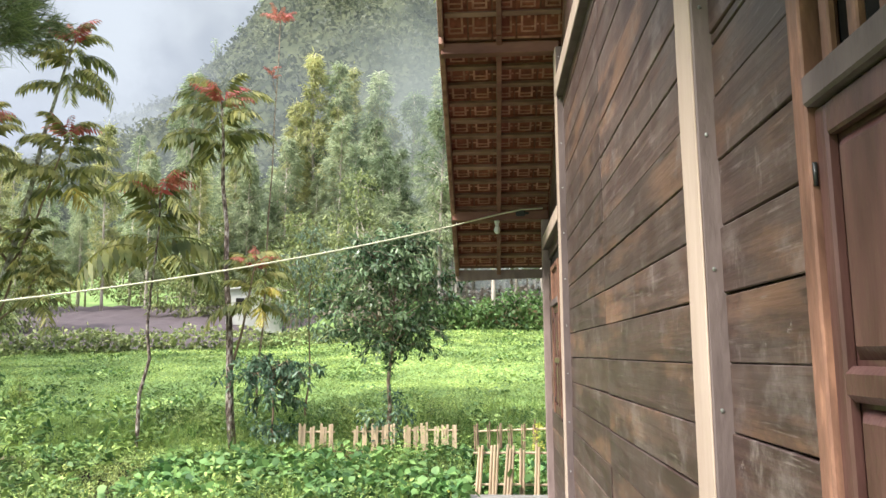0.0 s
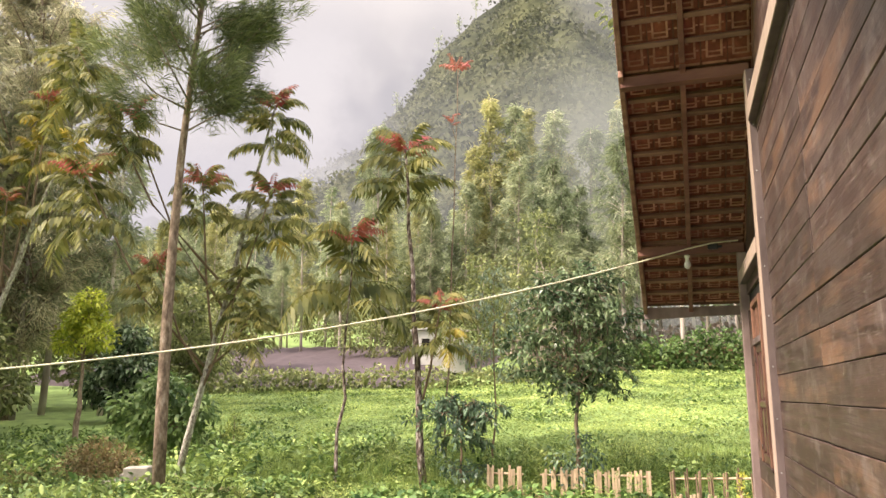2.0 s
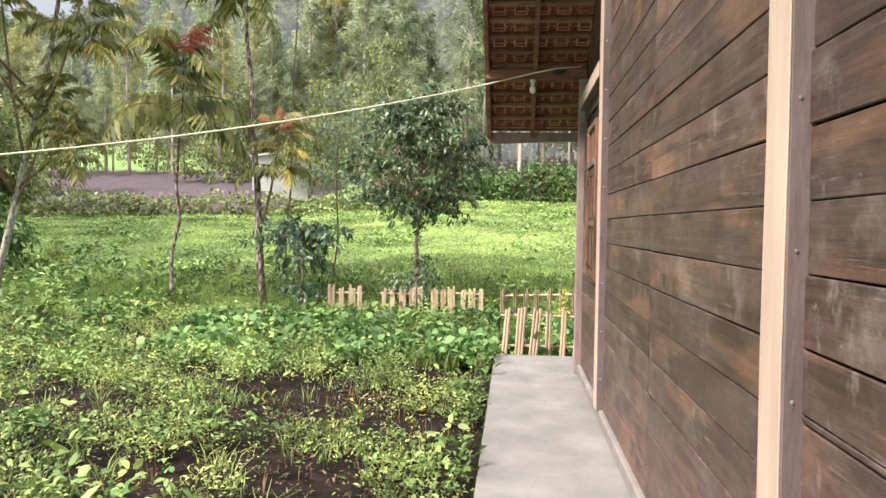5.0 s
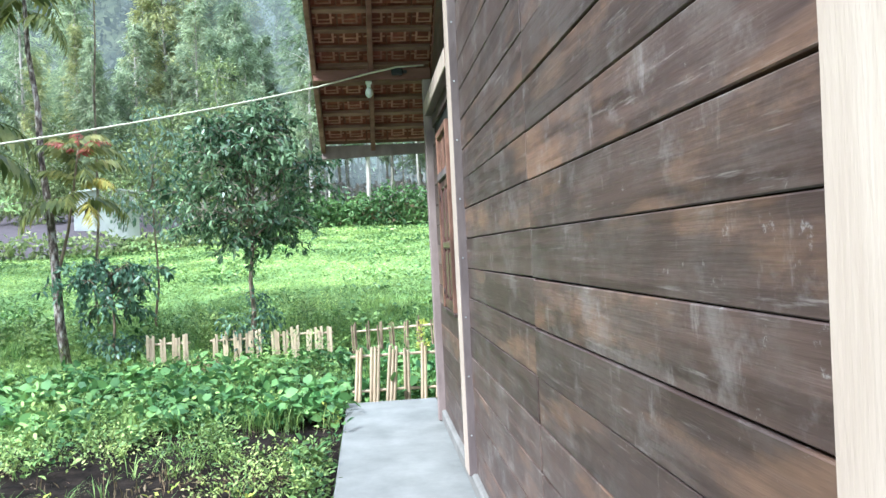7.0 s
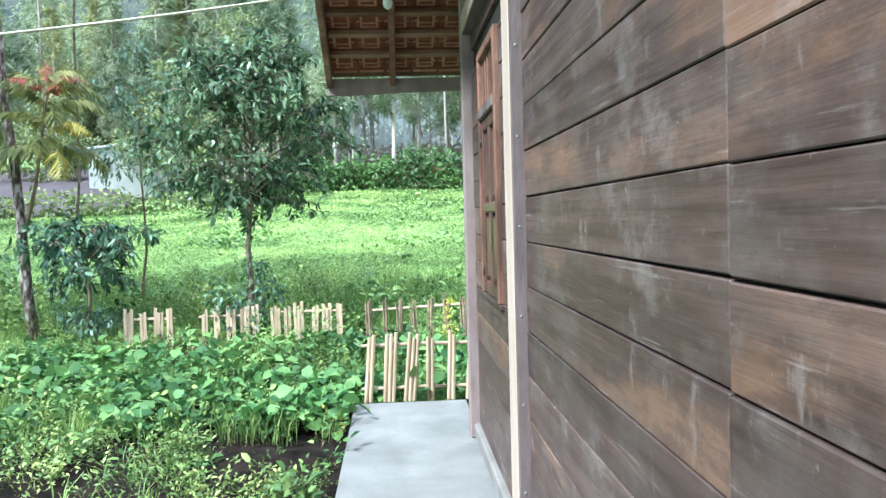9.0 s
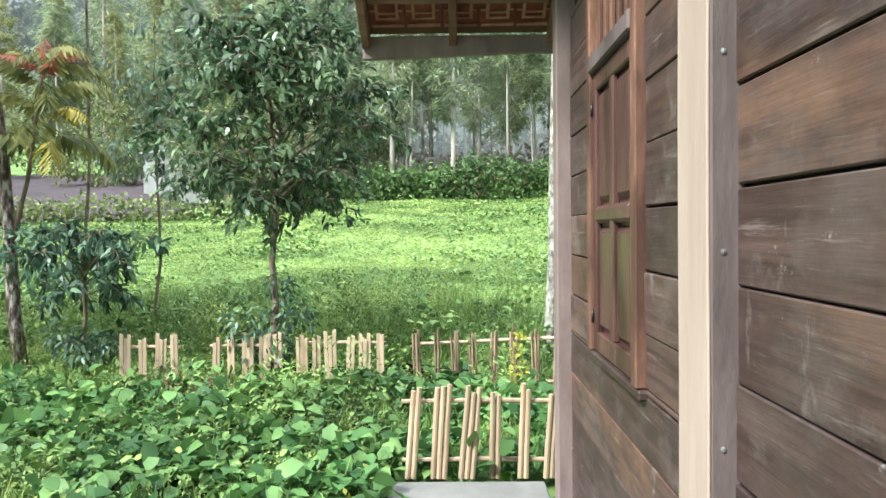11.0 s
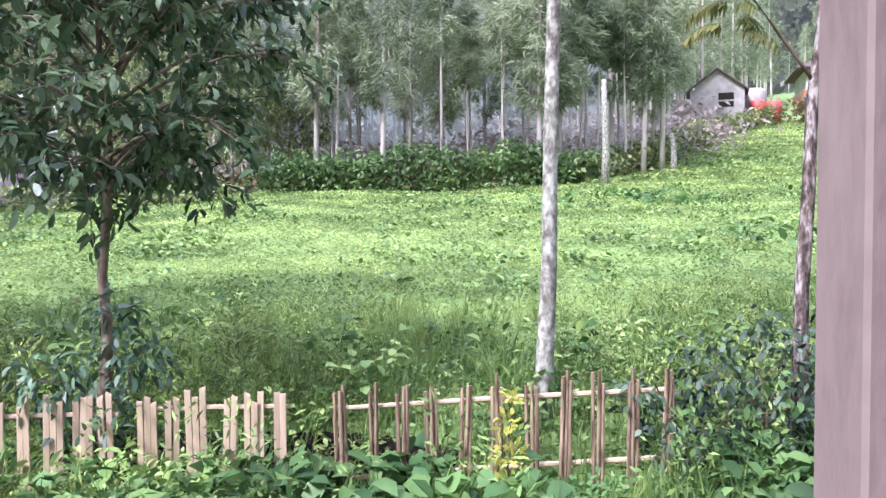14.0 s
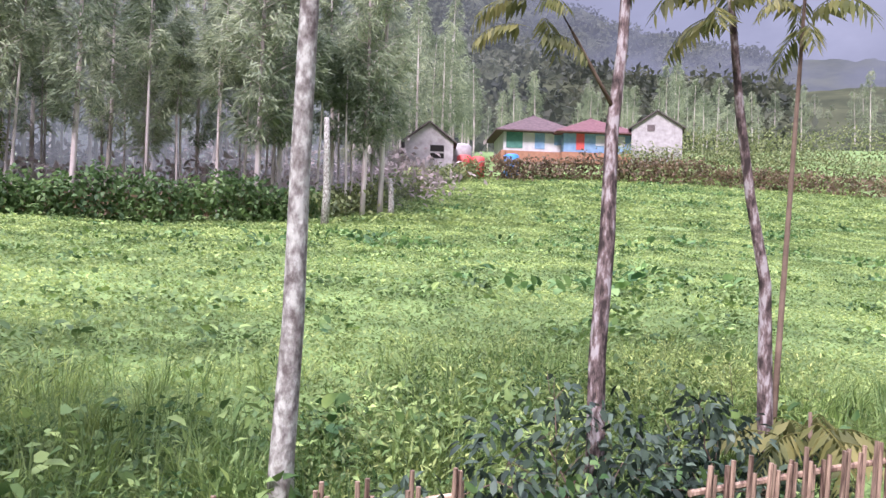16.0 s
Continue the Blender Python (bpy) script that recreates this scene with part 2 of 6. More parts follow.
M_BLACK = material("black_plastic", (0.012, 0.012, 0.012), (0.02, 0.02, 0.02), rough=0.4, bump=0, spec=0.5)
M_STEEL = material("galvanised_steel", (0.35, 0.35, 0.35), (0.5, 0.5, 0.5), rough=0.45, bump=0.1, metal=0.8)
M_BARK = material("grey_brown_bark", (0.120, 0.085, 0.062), (0.300, 0.225, 0.172), scale=18, rough=0.9, stretch=(1, 1, 0.4), bump=0.8, bump_scale=34, spread=0.15, detail=10, third=(0.42, 0.36, 0.30), third_at=0.10, ramp=(0.38, 0.58))
M_BARKPALE = material("pale_lichen_bark", (0.130, 0.108, 0.092), (0.300, 0.280, 0.240), scale=20, rough=0.9, stretch=(1, 1, 0.6), bump=0.9, bump_scale=48, detail=12, third=(0.500, 0.495, 0.420), third_at=0.10, ramp=(0.38, 0.50))
M_BARKRED = material("red_brown_bark", (0.050, 0.037, 0.032), (0.200, 0.145, 0.128), scale=26, rough=0.95, stretch=(1, 1, 0.34), bump=1.0, bump_scale=55, detail=12, third=(0.430, 0.385, 0.360), third_at=0.08, ramp=(0.41, 0.52))
# pale far bark, lightened further to offset the shade under the canopy
M_BARKFAR = material("far_lightened_pale_bark", (0.320, 0.260, 0.230), (0.620, 0.550, 0.500), scale=2, rough=0.9, stretch=(1, 1, 0.3), bump=0, spread=0.35)
M_TWIG = material("green_brown_twig", (0.13, 0.09, 0.06), (0.24, 0.17, 0.12), scale=9, rough=0.85, bump=0.2)
M_BLOCK = material("pale_concrete_block", (0.240, 0.220, 0.190), (0.420, 0.390, 0.350), scale=6, rough=0.95, bump=0.5)
M_WHITEWALL = material("whitewashed_wall", (0.46, 0.45, 0.45), (0.62, 0.60, 0.59), scale=1.5, rough=0.9, bump=0.1)
M_BLUEWALL = material("blue_painted_wall", (0.16, 0.27, 0.42), (0.26, 0.38, 0.52), scale=1.5, rough=0.8, bump=0.1)
M_REDROOF = material("red_tile_roof", (0.120, 0.055, 0.058), (0.210, 0.105, 0.105), scale=3, rough=0.9, bump=0.3)
M_GREYROOF = material("grey_sheet_roof", (0.100, 0.075, 0.072), (0.165, 0.130, 0.125), scale=2, rough=0.7, bump=0.1)
M_BROWNROOF = material("brown_tile_roof", (0.090, 0.060, 0.060), (0.160, 0.110, 0.110), scale=3, rough=0.9, bump=0.3)
M_ORANGE = material("orange_brick_wall", (0.30, 0.145, 0.09), (0.42, 0.21, 0.13), scale=3, rough=0.9, bump=0.2)
M_REDPLASTIC = material("red_plastic", (0.55, 0.08, 0.07), (0.65, 0.13, 0.11), rough=0.5, bump=0)
M_BLUEPLASTIC = material("blue_plastic", (0.05, 0.22, 0.55), (0.08, 0.30, 0.65), rough=0.5, bump=0)

F_WEED = foliage("broad_weed_leaf", (0.060, 0.128, 0.035), (0.285, 0.395, 0.116), island=0.48, scale=2.6, through_light=0.18, patch=0.32, patch_scale=0.9, hue=0.025)
F_DEEP = foliage("deep_green_leaf", (0.060, 0.140, 0.040), (0.200, 0.330, 0.105), island=0.5, scale=1.8, through_light=0.28, patch=0.25, patch_scale=0.8)
F_FINE = foliage("fine_weed_leaf", (0.090, 0.152, 0.040), (0.375, 0.445, 0.138), island=0.50, scale=1.8, through_light=0.20, patch=0.38, patch_scale=0.8, hue=0.025)
F_GRASS = foliage("grass_blade", (0.140, 0.230, 0.060), (0.300, 0.390, 0.110), island=0.4, scale=0.8, patch=0.2)
F_FIELD = foliage("bright_field_leaf", (0.180, 0.260, 0.078), (0.335, 0.410, 0.135), island=0.34, scale=0.6, through_light=0.42, patch=0.24, patch_scale=0.6, hue=0.02)
F_YELLOW = foliage("yellow_green_leaf", (0.375, 0.425, 0.062), (0.600, 0.587, 0.125), island=0.25)
F_DRY = foliage("dry_brown_leaf", (0.140, 0.100, 0.060), (0.250, 0.180, 0.100), island=0.35)
# dark leaves, coloured darker still to hold the shade among the bank shrubs
F_SCRUB = foliage("shaded_dark_scrub_leaf", (0.028, 0.050, 0.034), (0.105, 0.150, 0.095), island=0.6, rough=0.5, scale=2.6, through_light=0.2)
F_DRYBUSH = foliage("yellow_brown_leaf", (0.170, 0.130, 0.060), (0.340, 0.265, 0.125), island=0.45, scale=2.0)
F_DARK = foliage("glossy_dark_leaf", (0.062, 0.108, 0.055), (0.205, 0.280, 0.152), island=0.62, rough=0.27, scale=2.6, through_light=0.30)
F_BLUISH = foliage("bluish_leaf", (0.055, 0.105, 0.066), (0.165, 0.250, 0.155), island=0.5, rough=0.40, scale=2.6, through_light=0.28)
F_GREYGREEN = foliage("grey_green_leaf", (0.170, 0.235, 0.170), (0.330, 0.410, 0.300), island=0.35, rough=0.45, scale=2.0)
F_SUMAC = foliage("pinnate_green_leaf", (0.095, 0.115, 0.036), (0.275, 0.262, 0.082), island=0.5, scale=2.0, through_light=0.42)
F_SUMACYELLOW = foliage("pinnate_yellow_leaf", (0.210, 0.180, 0.035), (0.380, 0.310, 0.060), island=0.4, scale=2.5)
F_RED = foliage("red_young_leaf", (0.360, 0.085, 0.070), (0.520, 0.180, 0.130), island=0.35, scale=3)
F_NEEDLE = foliage("needle_green", (0.270, 0.260, 0.160), (0.600, 0.570, 0.380), island=0.5, scale=0.9, through_light=0.45)
F_NEEDLEDARK = foliage("dark_needle_green", (0.11, 0.14, 0.06), (0.23, 0.27, 0.125), island=0.4, scale=1.0, through_light=0.3)
# brightened grey-green: part of the distant haze is put into this leaf colour
F_NEEDLEFAR = foliage("far_hazed_needle_green", (0.175, 0.220, 0.125), (0.430, 0.475, 0.300), island=0.35, scale=0.3, through_light=0.5)
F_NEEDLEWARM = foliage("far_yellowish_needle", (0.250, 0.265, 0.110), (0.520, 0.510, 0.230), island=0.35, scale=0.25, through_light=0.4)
F_LIME = foliage("lime_leaf", (0.340, 0.400, 0.055), (0.540, 0.590, 0.095), island=0.3, scale=1.5)
F_CROWN = foliage("yellowish_crown_leaf", (0.150, 0.190, 0.055), (0.370, 0.410, 0.130), island=0.45, scale=2.0)
F_OLIVE = foliage("olive_crown_leaf", (0.150, 0.185, 0.070), (0.310, 0.345, 0.145), island=0.45, scale=1.5)
F_HEDGE = foliage("hedge_leaf", (0.080, 0.140, 0.050), (0.190, 0.290, 0.100), island=0.4, scale=0.5)


# ---------------------------------------------------------------- small builders
def mesh_of(name, verts, faces, mat, smooth=False):
    me = bpy.data.meshes.new(name)
    me.from_pydata([tuple(v) for v in verts], [], faces)
    me.materials.append(mat)
    if smooth:
        me.shade_smooth()
    me.update()
    return me


def quads(name, q, mat):
    """A mesh of loose leaves from an array (n, corners, 3)."""
    q = np.asarray(q, dtype=np.float32)
    n, k = len(q), q.shape[1]
    me = bpy.data.meshes.new(name)
    me.vertices.add(n * k)
    me.vertices.foreach_set("co", q.reshape(-1))
    me.loops.add(n * k)
    me.loops.foreach_set("vertex_index", np.arange(n * k, dtype=np.int32))
    me.polygons.add(n)
    me.polygons.foreach_set("loop_start", np.arange(0, n * k, k, dtype=np.int32))
    me.update(calc_edges=True)
    me.materials.append(mat)
    return me


def put(name, me, parent=None, label="", m=None):
    ob = new(name, me)
    if m is not None:
        ob.matrix_basis = m
    if parent is not None:
        ob.parent = parent
    if label:
        ob["label"] = label
    return ob


def part(name, bm, mat, parent, label="", m=None):
    me = bpy.data.meshes.new(name)
    bm.to_mesh(me)
    bm.free()
    me.materials.append(mat)
    return put(name, me, parent, label, m)


def thing(name, label, category, m=None, group="", kind=""):
    ob = new(name)
    ob.empty_display_size = 0.1
    if m is not None:
        ob.matrix_basis = m
    return tagged(ob, label, category, group, kind)


def box_bm(x0, x1, y0, y1, z0, z1, bevel=0.0):
    bm = bmesh.new()
    bmesh.ops.create_cube(bm, size=1.0)
    for v in bm.verts:
        v.co = ((x0 + x1) / 2 + v.co.x * (x1 - x0), (y0 + y1) / 2 + v.co.y * (y1 - y0), (z0 + z1) / 2 + v.co.z * (z1 - z0))
    if bevel:
        bmesh.ops.bevel(bm, geom=bm.edges[:], offset=bevel, segments=1, affect="EDGES")
    return bm


def boxes_bm(list_of, bevel=0.0):
    """Several boxes joined into one mesh."""
    bm = bmesh.new()
    for b in list_of:
        one = box_bm(*b, bevel)
        me = bpy.data.meshes.new("tmp")
        one.to_mesh(me)
        one.free()
        bm.from_mesh(me)
        bpy.data.meshes.remove(me)
    return bm


def tube(points, radii, sides=7, wobble=0.0, seed=0):
    """Vertices and faces of a tapering tube through points."""
    rnd = random.Random(seed)
    verts, faces = [], []
    pts = [Vector(p) for p in points]
    for i, p in enumerate(pts):
        d = (pts[min(i + 1, len(pts) - 1)] - pts[max(i - 1, 0)]).normalized()
        a = d.orthogonal().normalized() if abs(d.z) < 0.8 else Vector((1, 0, 0)).cross(d).normalized()
        b = d.cross(a)
        for k in range(sides):
            w = 2 * math.pi * k / sides
            r = radii[i] * (1 + rnd.uniform(-wobble, wobble))
            verts.append(p + a * (r * math.cos(w)) + b * (r * math.sin(w)))
    for i in range(len(pts) - 1):
        for k in range(sides):
            k2 = (k + 1) % sides
            faces.append((i * sides + k, i * sides + k2, (i + 1) * sides + k2, (i + 1) * sides + k))
    faces.append(tuple(range(sides - 1, -1, -1)))
    faces.append(tuple(range((len(pts) - 1) * sides, len(pts) * sides)))
    return verts, faces


def tubes_mesh(name, list_of, mat, sides=6, wobble=0.05):
    verts, faces = [], []
    for k, (pts, radii) in enumerate(list_of):
        v, f = tube(pts, radii, sides, wobble, k)
        o = len(verts)
        verts += v
        faces += [tuple(i + o for i in one) for one in f]
    return mesh_of(name, verts, faces, mat, True)


def unit(a):
    return a / np.maximum(np.linalg.norm(a, axis=-1, keepdims=True), 1e-6)


def leaves(rng, centres, length, width, droop=0.3, fold=0.25, outward=None, lift=0.0, round_leaf=False):
    """Folded leaf quads at centres. droop pulls the tips down, outward (n, 3) is the way they point."""
    n = len(centres)
    d = rng.normal(size=(n, 3)) if outward is None else outward + rng.normal(size=(n, 3)) * 0.5
    d[:, 2] += lift - droop
    d = unit(d)
    side = unit(np.cross(d, rng.normal(size=(n, 3)) * 0.5 + np.array([0, 0, 1.0])))
    up = np.cross(side, d)
    ln = (np.asarray(length) * rng.uniform(0.7, 1.25, n))[:, None]
    wd = (np.asarray(width) * rng.uniform(0.75, 1.2, n))[:, None]
    c = centres
    if round_leaf:
        a, b = c + d * ln * 0.22, c + d * ln * 0.66
        rise = up * wd * fold
        return np.stack([c, a + side * wd * 0.42 + rise, b + side * wd * 0.46 + rise * 0.8, c + d * ln - up * ln * 0.14, b - side * wd * 0.46 + rise * 0.8, a - side * wd * 0.42 + rise], axis=1)
    mid = c + d * ln * 0.45
    return np.stack([c, mid + side * wd / 2 + up * wd * fold, c + d * ln - up * ln * 0.08, mid - side * wd / 2 + up * wd * fold], axis=1)


def smooth(a, lo, hi):
    t = np.clip((np.asarray(a, dtype=float) - lo) / (hi - lo), 0, 1)
    return t * t * (3 - 2 * t)


def ground_z(x, y):
    """Height of the ground: a flat garden, a low bank behind the fence, and a field that climbs away and to one side."""
    x, y = np.asarray(x, dtype=float), np.asarray(y, dtype=float)
    z = -0.19 + 0.15 * smooth(y, 9.0, 10.7)
    z = z + 0.36 * smooth(y, 10.75, 11.5) * (0.35 + 0.65 * smooth(x, -7, -2.5))
    z = z + 0.095 * np.maximum(0, y - 11.4)
    z = z + 0.0020 * np.maximum(0, x - 3) * np.maximum(0, np.minimum(y, 70) - 14)
    z = z + 0.05 * np.maximum(0, y - 38) + 0.03 * np.maximum(0, -x - 22)
    z = z + 0.05 * np.sin(x * 0.9 + y * 0.35) * np.sin(y * 0.7 - 0.4 * x) * smooth(np.hypot(x, y), 2, 12)
    return z


def gz(x, y):
    return float(ground_z(x, y))
# ---------------------------------------------------------------- ground
def sheet(name, xs, ys, zf, mat):
    gx, gy = np.meshgrid(xs, ys)
    z = zf(gx, gy)
    verts = np.stack([gx, gy, z], -1).reshape(-1, 3).tolist()
    nx = len(xs)
    faces = [(j * nx + i, j * nx + i + 1, (j + 1) * nx + i + 1, (j + 1) * nx + i) for j in range(len(ys) - 1) for i in range(nx - 1)]
    return put(name, mesh_of(name, verts, faces, mat, True))


def spaced(lo, hi, mid_lo, mid_hi, near, far):
    out = list(np.arange(mid_lo, mid_hi + 1e-6, near))
    v, s = mid_hi, near
    while v < hi:
        s = min(far, s * 1.25)
        v += s
        out.append(v)
    v, s = mid_lo, near
    while v > lo:
        s = min(far, s * 1.25)
        v -= s
        out.insert(0, v)
    return np.array(out)


def rough_ground(x, y):
    z = ground_z(x, y)
    bump = np.array([noise.noise((a * 1.7, b * 1.7, 0.3)) for a, b in zip(x.reshape(-1), y.reshape(-1))]).reshape(x.shape)
    return z + 0.045 * bump * (1 - smooth(y, 11, 16)) * smooth(np.minimum(-x - 0.35, 9.2) + 20 * smooth(y, 9.0, 9.6), 0, 0.8)


soil_bed = tagged(sheet("soil_bed", np.arange(-15, -0.27, 0.14), np.arange(-1, 10.65, 0.14), lambda x, y: rough_ground(x, y) + 0.032 + 0.022 * np.array([noise.noise((a * 5, b * 5, 2.2)) for a, b in zip(x.reshape(-1), y.reshape(-1))]).reshape(x.shape), M_SOIL),
                  "dark volcanic garden soil between the weeds", "soil", kind="structure")
ground = tagged(sheet("ground", spaced(-900, 900, -14, 6, 0.35, 120), spaced(-600, 1200, -2, 14, 0.3, 120), rough_ground, M_GROUND),
                "weedy garden soil rising into a green field", "ground", kind="structure")

heap_v = [(0.0, 0.0, 0.13)]
heap_f = []
for ring in range(1, 6):
    for k in range(20):
        a = 2 * math.pi * k / 20
        r0 = ring * 0.085 * (1 + 0.25 * noise.noise((math.cos(a) * 1.5, math.sin(a) * 1.5, 7.0)))
        heap_v.append((r0 * math.cos(a) * 1.2, r0 * math.sin(a) * 1.5, 0.13 * math.cos(ring / 5 * 1.6) + 0.03 * noise.noise((r0 * 9 * math.cos(a), r0 * 9 * math.sin(a), 2.0)) - (0.05 if ring == 5 else 0)))
heap_f += [(0, 1 + k, 1 + (k + 1) % 20) for k in range(20)]
for ring in range(4):
    o = 1 + ring * 20
    heap_f += [(o + k, o + 20 + k, o + 20 + (k + 1) % 20, o + (k + 1) % 20) for k in range(20)]
heap = put("dirt_mound", mesh_of("dirt_mound", heap_v, heap_f, M_SOIL, True), m=pose(-0.78, 7.55, gz(-0.78, 7.55)))
tagged(heap, "small mound of dark crumbly soil beside the walkway", "mound")

# ---------------------------------------------------------------- house: walls, posts, walkway
WALL_X = 0.61
Y_CORNER, Y_BACK, Y_RIDGE = 7.75, 0.17, 3.96
walkway = tagged(part("walkway", box_bm(-0.275, 0.62, -2.5, 8.72, -0.30, -0.065, 0.008), M_CONCRETE, None),
                 "pale grey concrete walkway along the wooden house", "walkway", kind="structure")
plinth = tagged(part("baseboard", box_bm(0.575, 0.70, Y_BACK, Y_CORNER, -0.062, 0.035, 0.012), M_PLINTH, None),
                "cement skirting under the plank wall", "skirting", kind="structure")
COURSE0, COURSE = 0.027, 0.181
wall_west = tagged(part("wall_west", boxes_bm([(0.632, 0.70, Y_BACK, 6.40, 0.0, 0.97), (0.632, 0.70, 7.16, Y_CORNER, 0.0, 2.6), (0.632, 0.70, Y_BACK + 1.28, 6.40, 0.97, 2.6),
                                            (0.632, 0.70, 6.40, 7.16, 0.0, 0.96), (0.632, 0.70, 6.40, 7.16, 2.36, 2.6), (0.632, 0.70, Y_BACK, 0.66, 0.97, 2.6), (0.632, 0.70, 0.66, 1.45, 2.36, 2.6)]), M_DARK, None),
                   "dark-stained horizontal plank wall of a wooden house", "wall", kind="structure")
rp = random.Random(4)


def plank(y0, y1, z0, z1, x=WALL_X):
    off = rp.uniform(-0.003, 0.003)
    bm = box_bm(x + off, 0.636, y0 + 0.0015, y1 - 0.0015, z0 + 0.0025, z1 - 0.0025, 0.003)
    for v in bm.verts:
        if v.co.x < 0.625:
            v.co.z += 0.0025 * math.sin(v.co.y * 2.1 + z0 * 9)
    part("plank", bm, M_PLANK, wall_west)


def bay(y0, y1, top, joints, hole=None, start=COURSE0, course=COURSE):
    k = 0
    while start + k * course < top:
        z0, z1 = start + k * course, min(top, start + (k + 1) * course)
        cuts = [y0] + [j for j in joints if y0 < j < y1] + [y1]
        for a, b in zip(cuts, cuts[1:]):
            if hole and z1 > hole[2] + 0.01 and z0 < hole[3] - 0.01 and a < hole[1] and b > hole[0]:
                if z0 < hole[2] and z1 > hole[2] + 0.03:
                    plank(a, b, z0, hole[2])
                if z1 > hole[3] and z0 < hole[3] - 0.03:
                    plank(a, b, hole[3], z1)
                zz0, zz1 = max(z0, hole[2]), min(z1, hole[3])
                if hole[0] - a > 0.02:
                    plank(a, hole[0], zz0, zz1)
                if b - hole[1] > 0.02:
                    plank(hole[1], b, zz0, zz1)
            else:
                plank(a, b, z0, z1)
        k += 1


W_FAR = (6.43, 7.14, 0.965, 2.33)
W_NEAR = (0.70, 1.41, 0.965, 2.33)
bay(3.972, 5.88, 3.56, [])
bay(2.06, 3.972, 3.56, [], start=0.024)
bay(5.88, Y_CORNER - 0.03, 2.60, [], W_FAR, start=0.103, course=0.169)
bay(Y_BACK + 0.03, 2.06, 2.60, [], W_NEAR, start=0.060, course=0.177)
part("bottom_plank", box_bm(WALL_X, 0.636, 5.88, Y_CORNER - 0.03, 0.03, 0.1015, 0.003), M_PLANK, wall_west)
part("bottom_plank", box_bm(WALL_X, 0.636, Y_BACK + 0.03, 2.06, 0.03, 0.0585, 0.002), M_PLANK, wall_west)
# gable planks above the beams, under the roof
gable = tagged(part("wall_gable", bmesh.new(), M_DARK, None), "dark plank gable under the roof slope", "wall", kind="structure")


def under_roof(y):
    d = abs(y - Y_RIDGE)
    return 4.13 + (1.92 - d) * 1.26 if d < 1.92 else 4.13 - (d - 1.92) * 0.612


def gable_strip(y0, y1, zb):
    n = 6
    ys = [y0 + (y1 - y0) * i / n for i in range(n + 1)]
    verts, faces = [], []
    for y in ys:
        for x in (0.632, 0.66):
            verts += [(x, y, zb), (x, y, max(zb, under_roof(y)))]
    for i in range(n):
        a = i * 4
        faces += [(a, a + 4, a + 5, a + 1), (a + 2, a + 3, a + 7, a + 6)]
    return put("gable_board", mesh_of("gable_board", verts, faces, M_PLANK), gable)


for y0, y1, zb in ((2.06, 3.96, 3.6), (3.96, 5.88, 3.6), (5.88, 7.75, 2.6), (0.17, 2.06, 2.6)):
    gable_strip(y0, y1, zb)
part("house_shell", boxes_bm([(0.70, 8.0, 7.60, 7.75, 0, 2.95), (0.70, 8.0, 0.17, 0.32, 0, 2.95), (7.9, 8.0, 0.32, 7.6, 0, 2.95), (0.70, 7.9, 0.32, 7.6, -0.05, 0.0)]), M_PLANK, gable)


def post(y0, y1, z1, name="post", front=M_POSTPALE):
    """A wall post with a bare pale face and darker painted sides."""
    p = thing(name, "square timber post with a bare pale face and painted sides", "post")
    bm = box_bm(0.562, 0.628, y0, y1, 0.02, z1, 0.004)
    part("post_core", bm, M_POSTSIDE, p)
    bm = box_bm(0.5565, 0.5635, y0 + 0.003, y1 - 0.003, 0.03, z1, 0.0025)
    bmesh.ops.subdivide_edges(bm, edges=[e for e in bm.edges if abs(e.verts[0].co.z - e.verts[1].co.z) > 1], cuts=14)
    for v in bm.verts:
        v.co.y += 0.004 * math.sin(v.co.z * 5.3 + y0)
    part("bare_face", bm, front, p, "bare pale timber face")
    for z in np.arange(0.25, z1 - 0.1, 0.362):
        bm = bmesh.new()
        bmesh.ops.create_uvsphere(bm, u_segments=6, v_segments=4, radius=0.006, matrix=Matrix.Translation((0.585, y0 - 0.001, z + 0.02)) @ Matrix.Diagonal((1, 0.4, 1, 1)))
        part("nail", bm, M_STEEL, p)
    return p


post(1.965, 2.12, 3.98)
post(5.785, 5.965, 3.98)
corner = thing("corner_post", "weathered mauve corner post of the plank wall", "post")
part("post_core", box_bm(0.548, 0.70, 7.660, 7.765, -0.06, 2.90, 0.006), M_CORNER, corner)
back_corner = thing("corner_post", "weathered mauve corner post of the plank wall", "post")
part("post_core", box_bm(0.548, 0.70, 0.155, 0.295, -0.06, 2.90, 0.006), M_CORNER, back_corner)


def beam(y0, y1, z0, z1, label):
    b = thing("wall_beam", label, "beam")
    part("beam_core", box_bm(0.556, 0.628, y0, y1, z0, z1, 0.004), M_POSTSIDE, b)
    part("bare_face", box_bm(0.5495, 0.557, y0 + 0.003, y1 - 0.003, z0 + 0.004, z1 - 0.002, 0.002), M_POSTPALE, b, "bare pale timber face")


beam(2.122, 5.783, 3.555, 3.70, "pale timber beam capping the plank wall")
beam(5.967, 7.658, 2.575, 2.70, "pale timber beam capping the plank wall")
beam(0.30, 1.963, 2.575, 2.70, "pale timber beam capping the plank wall")


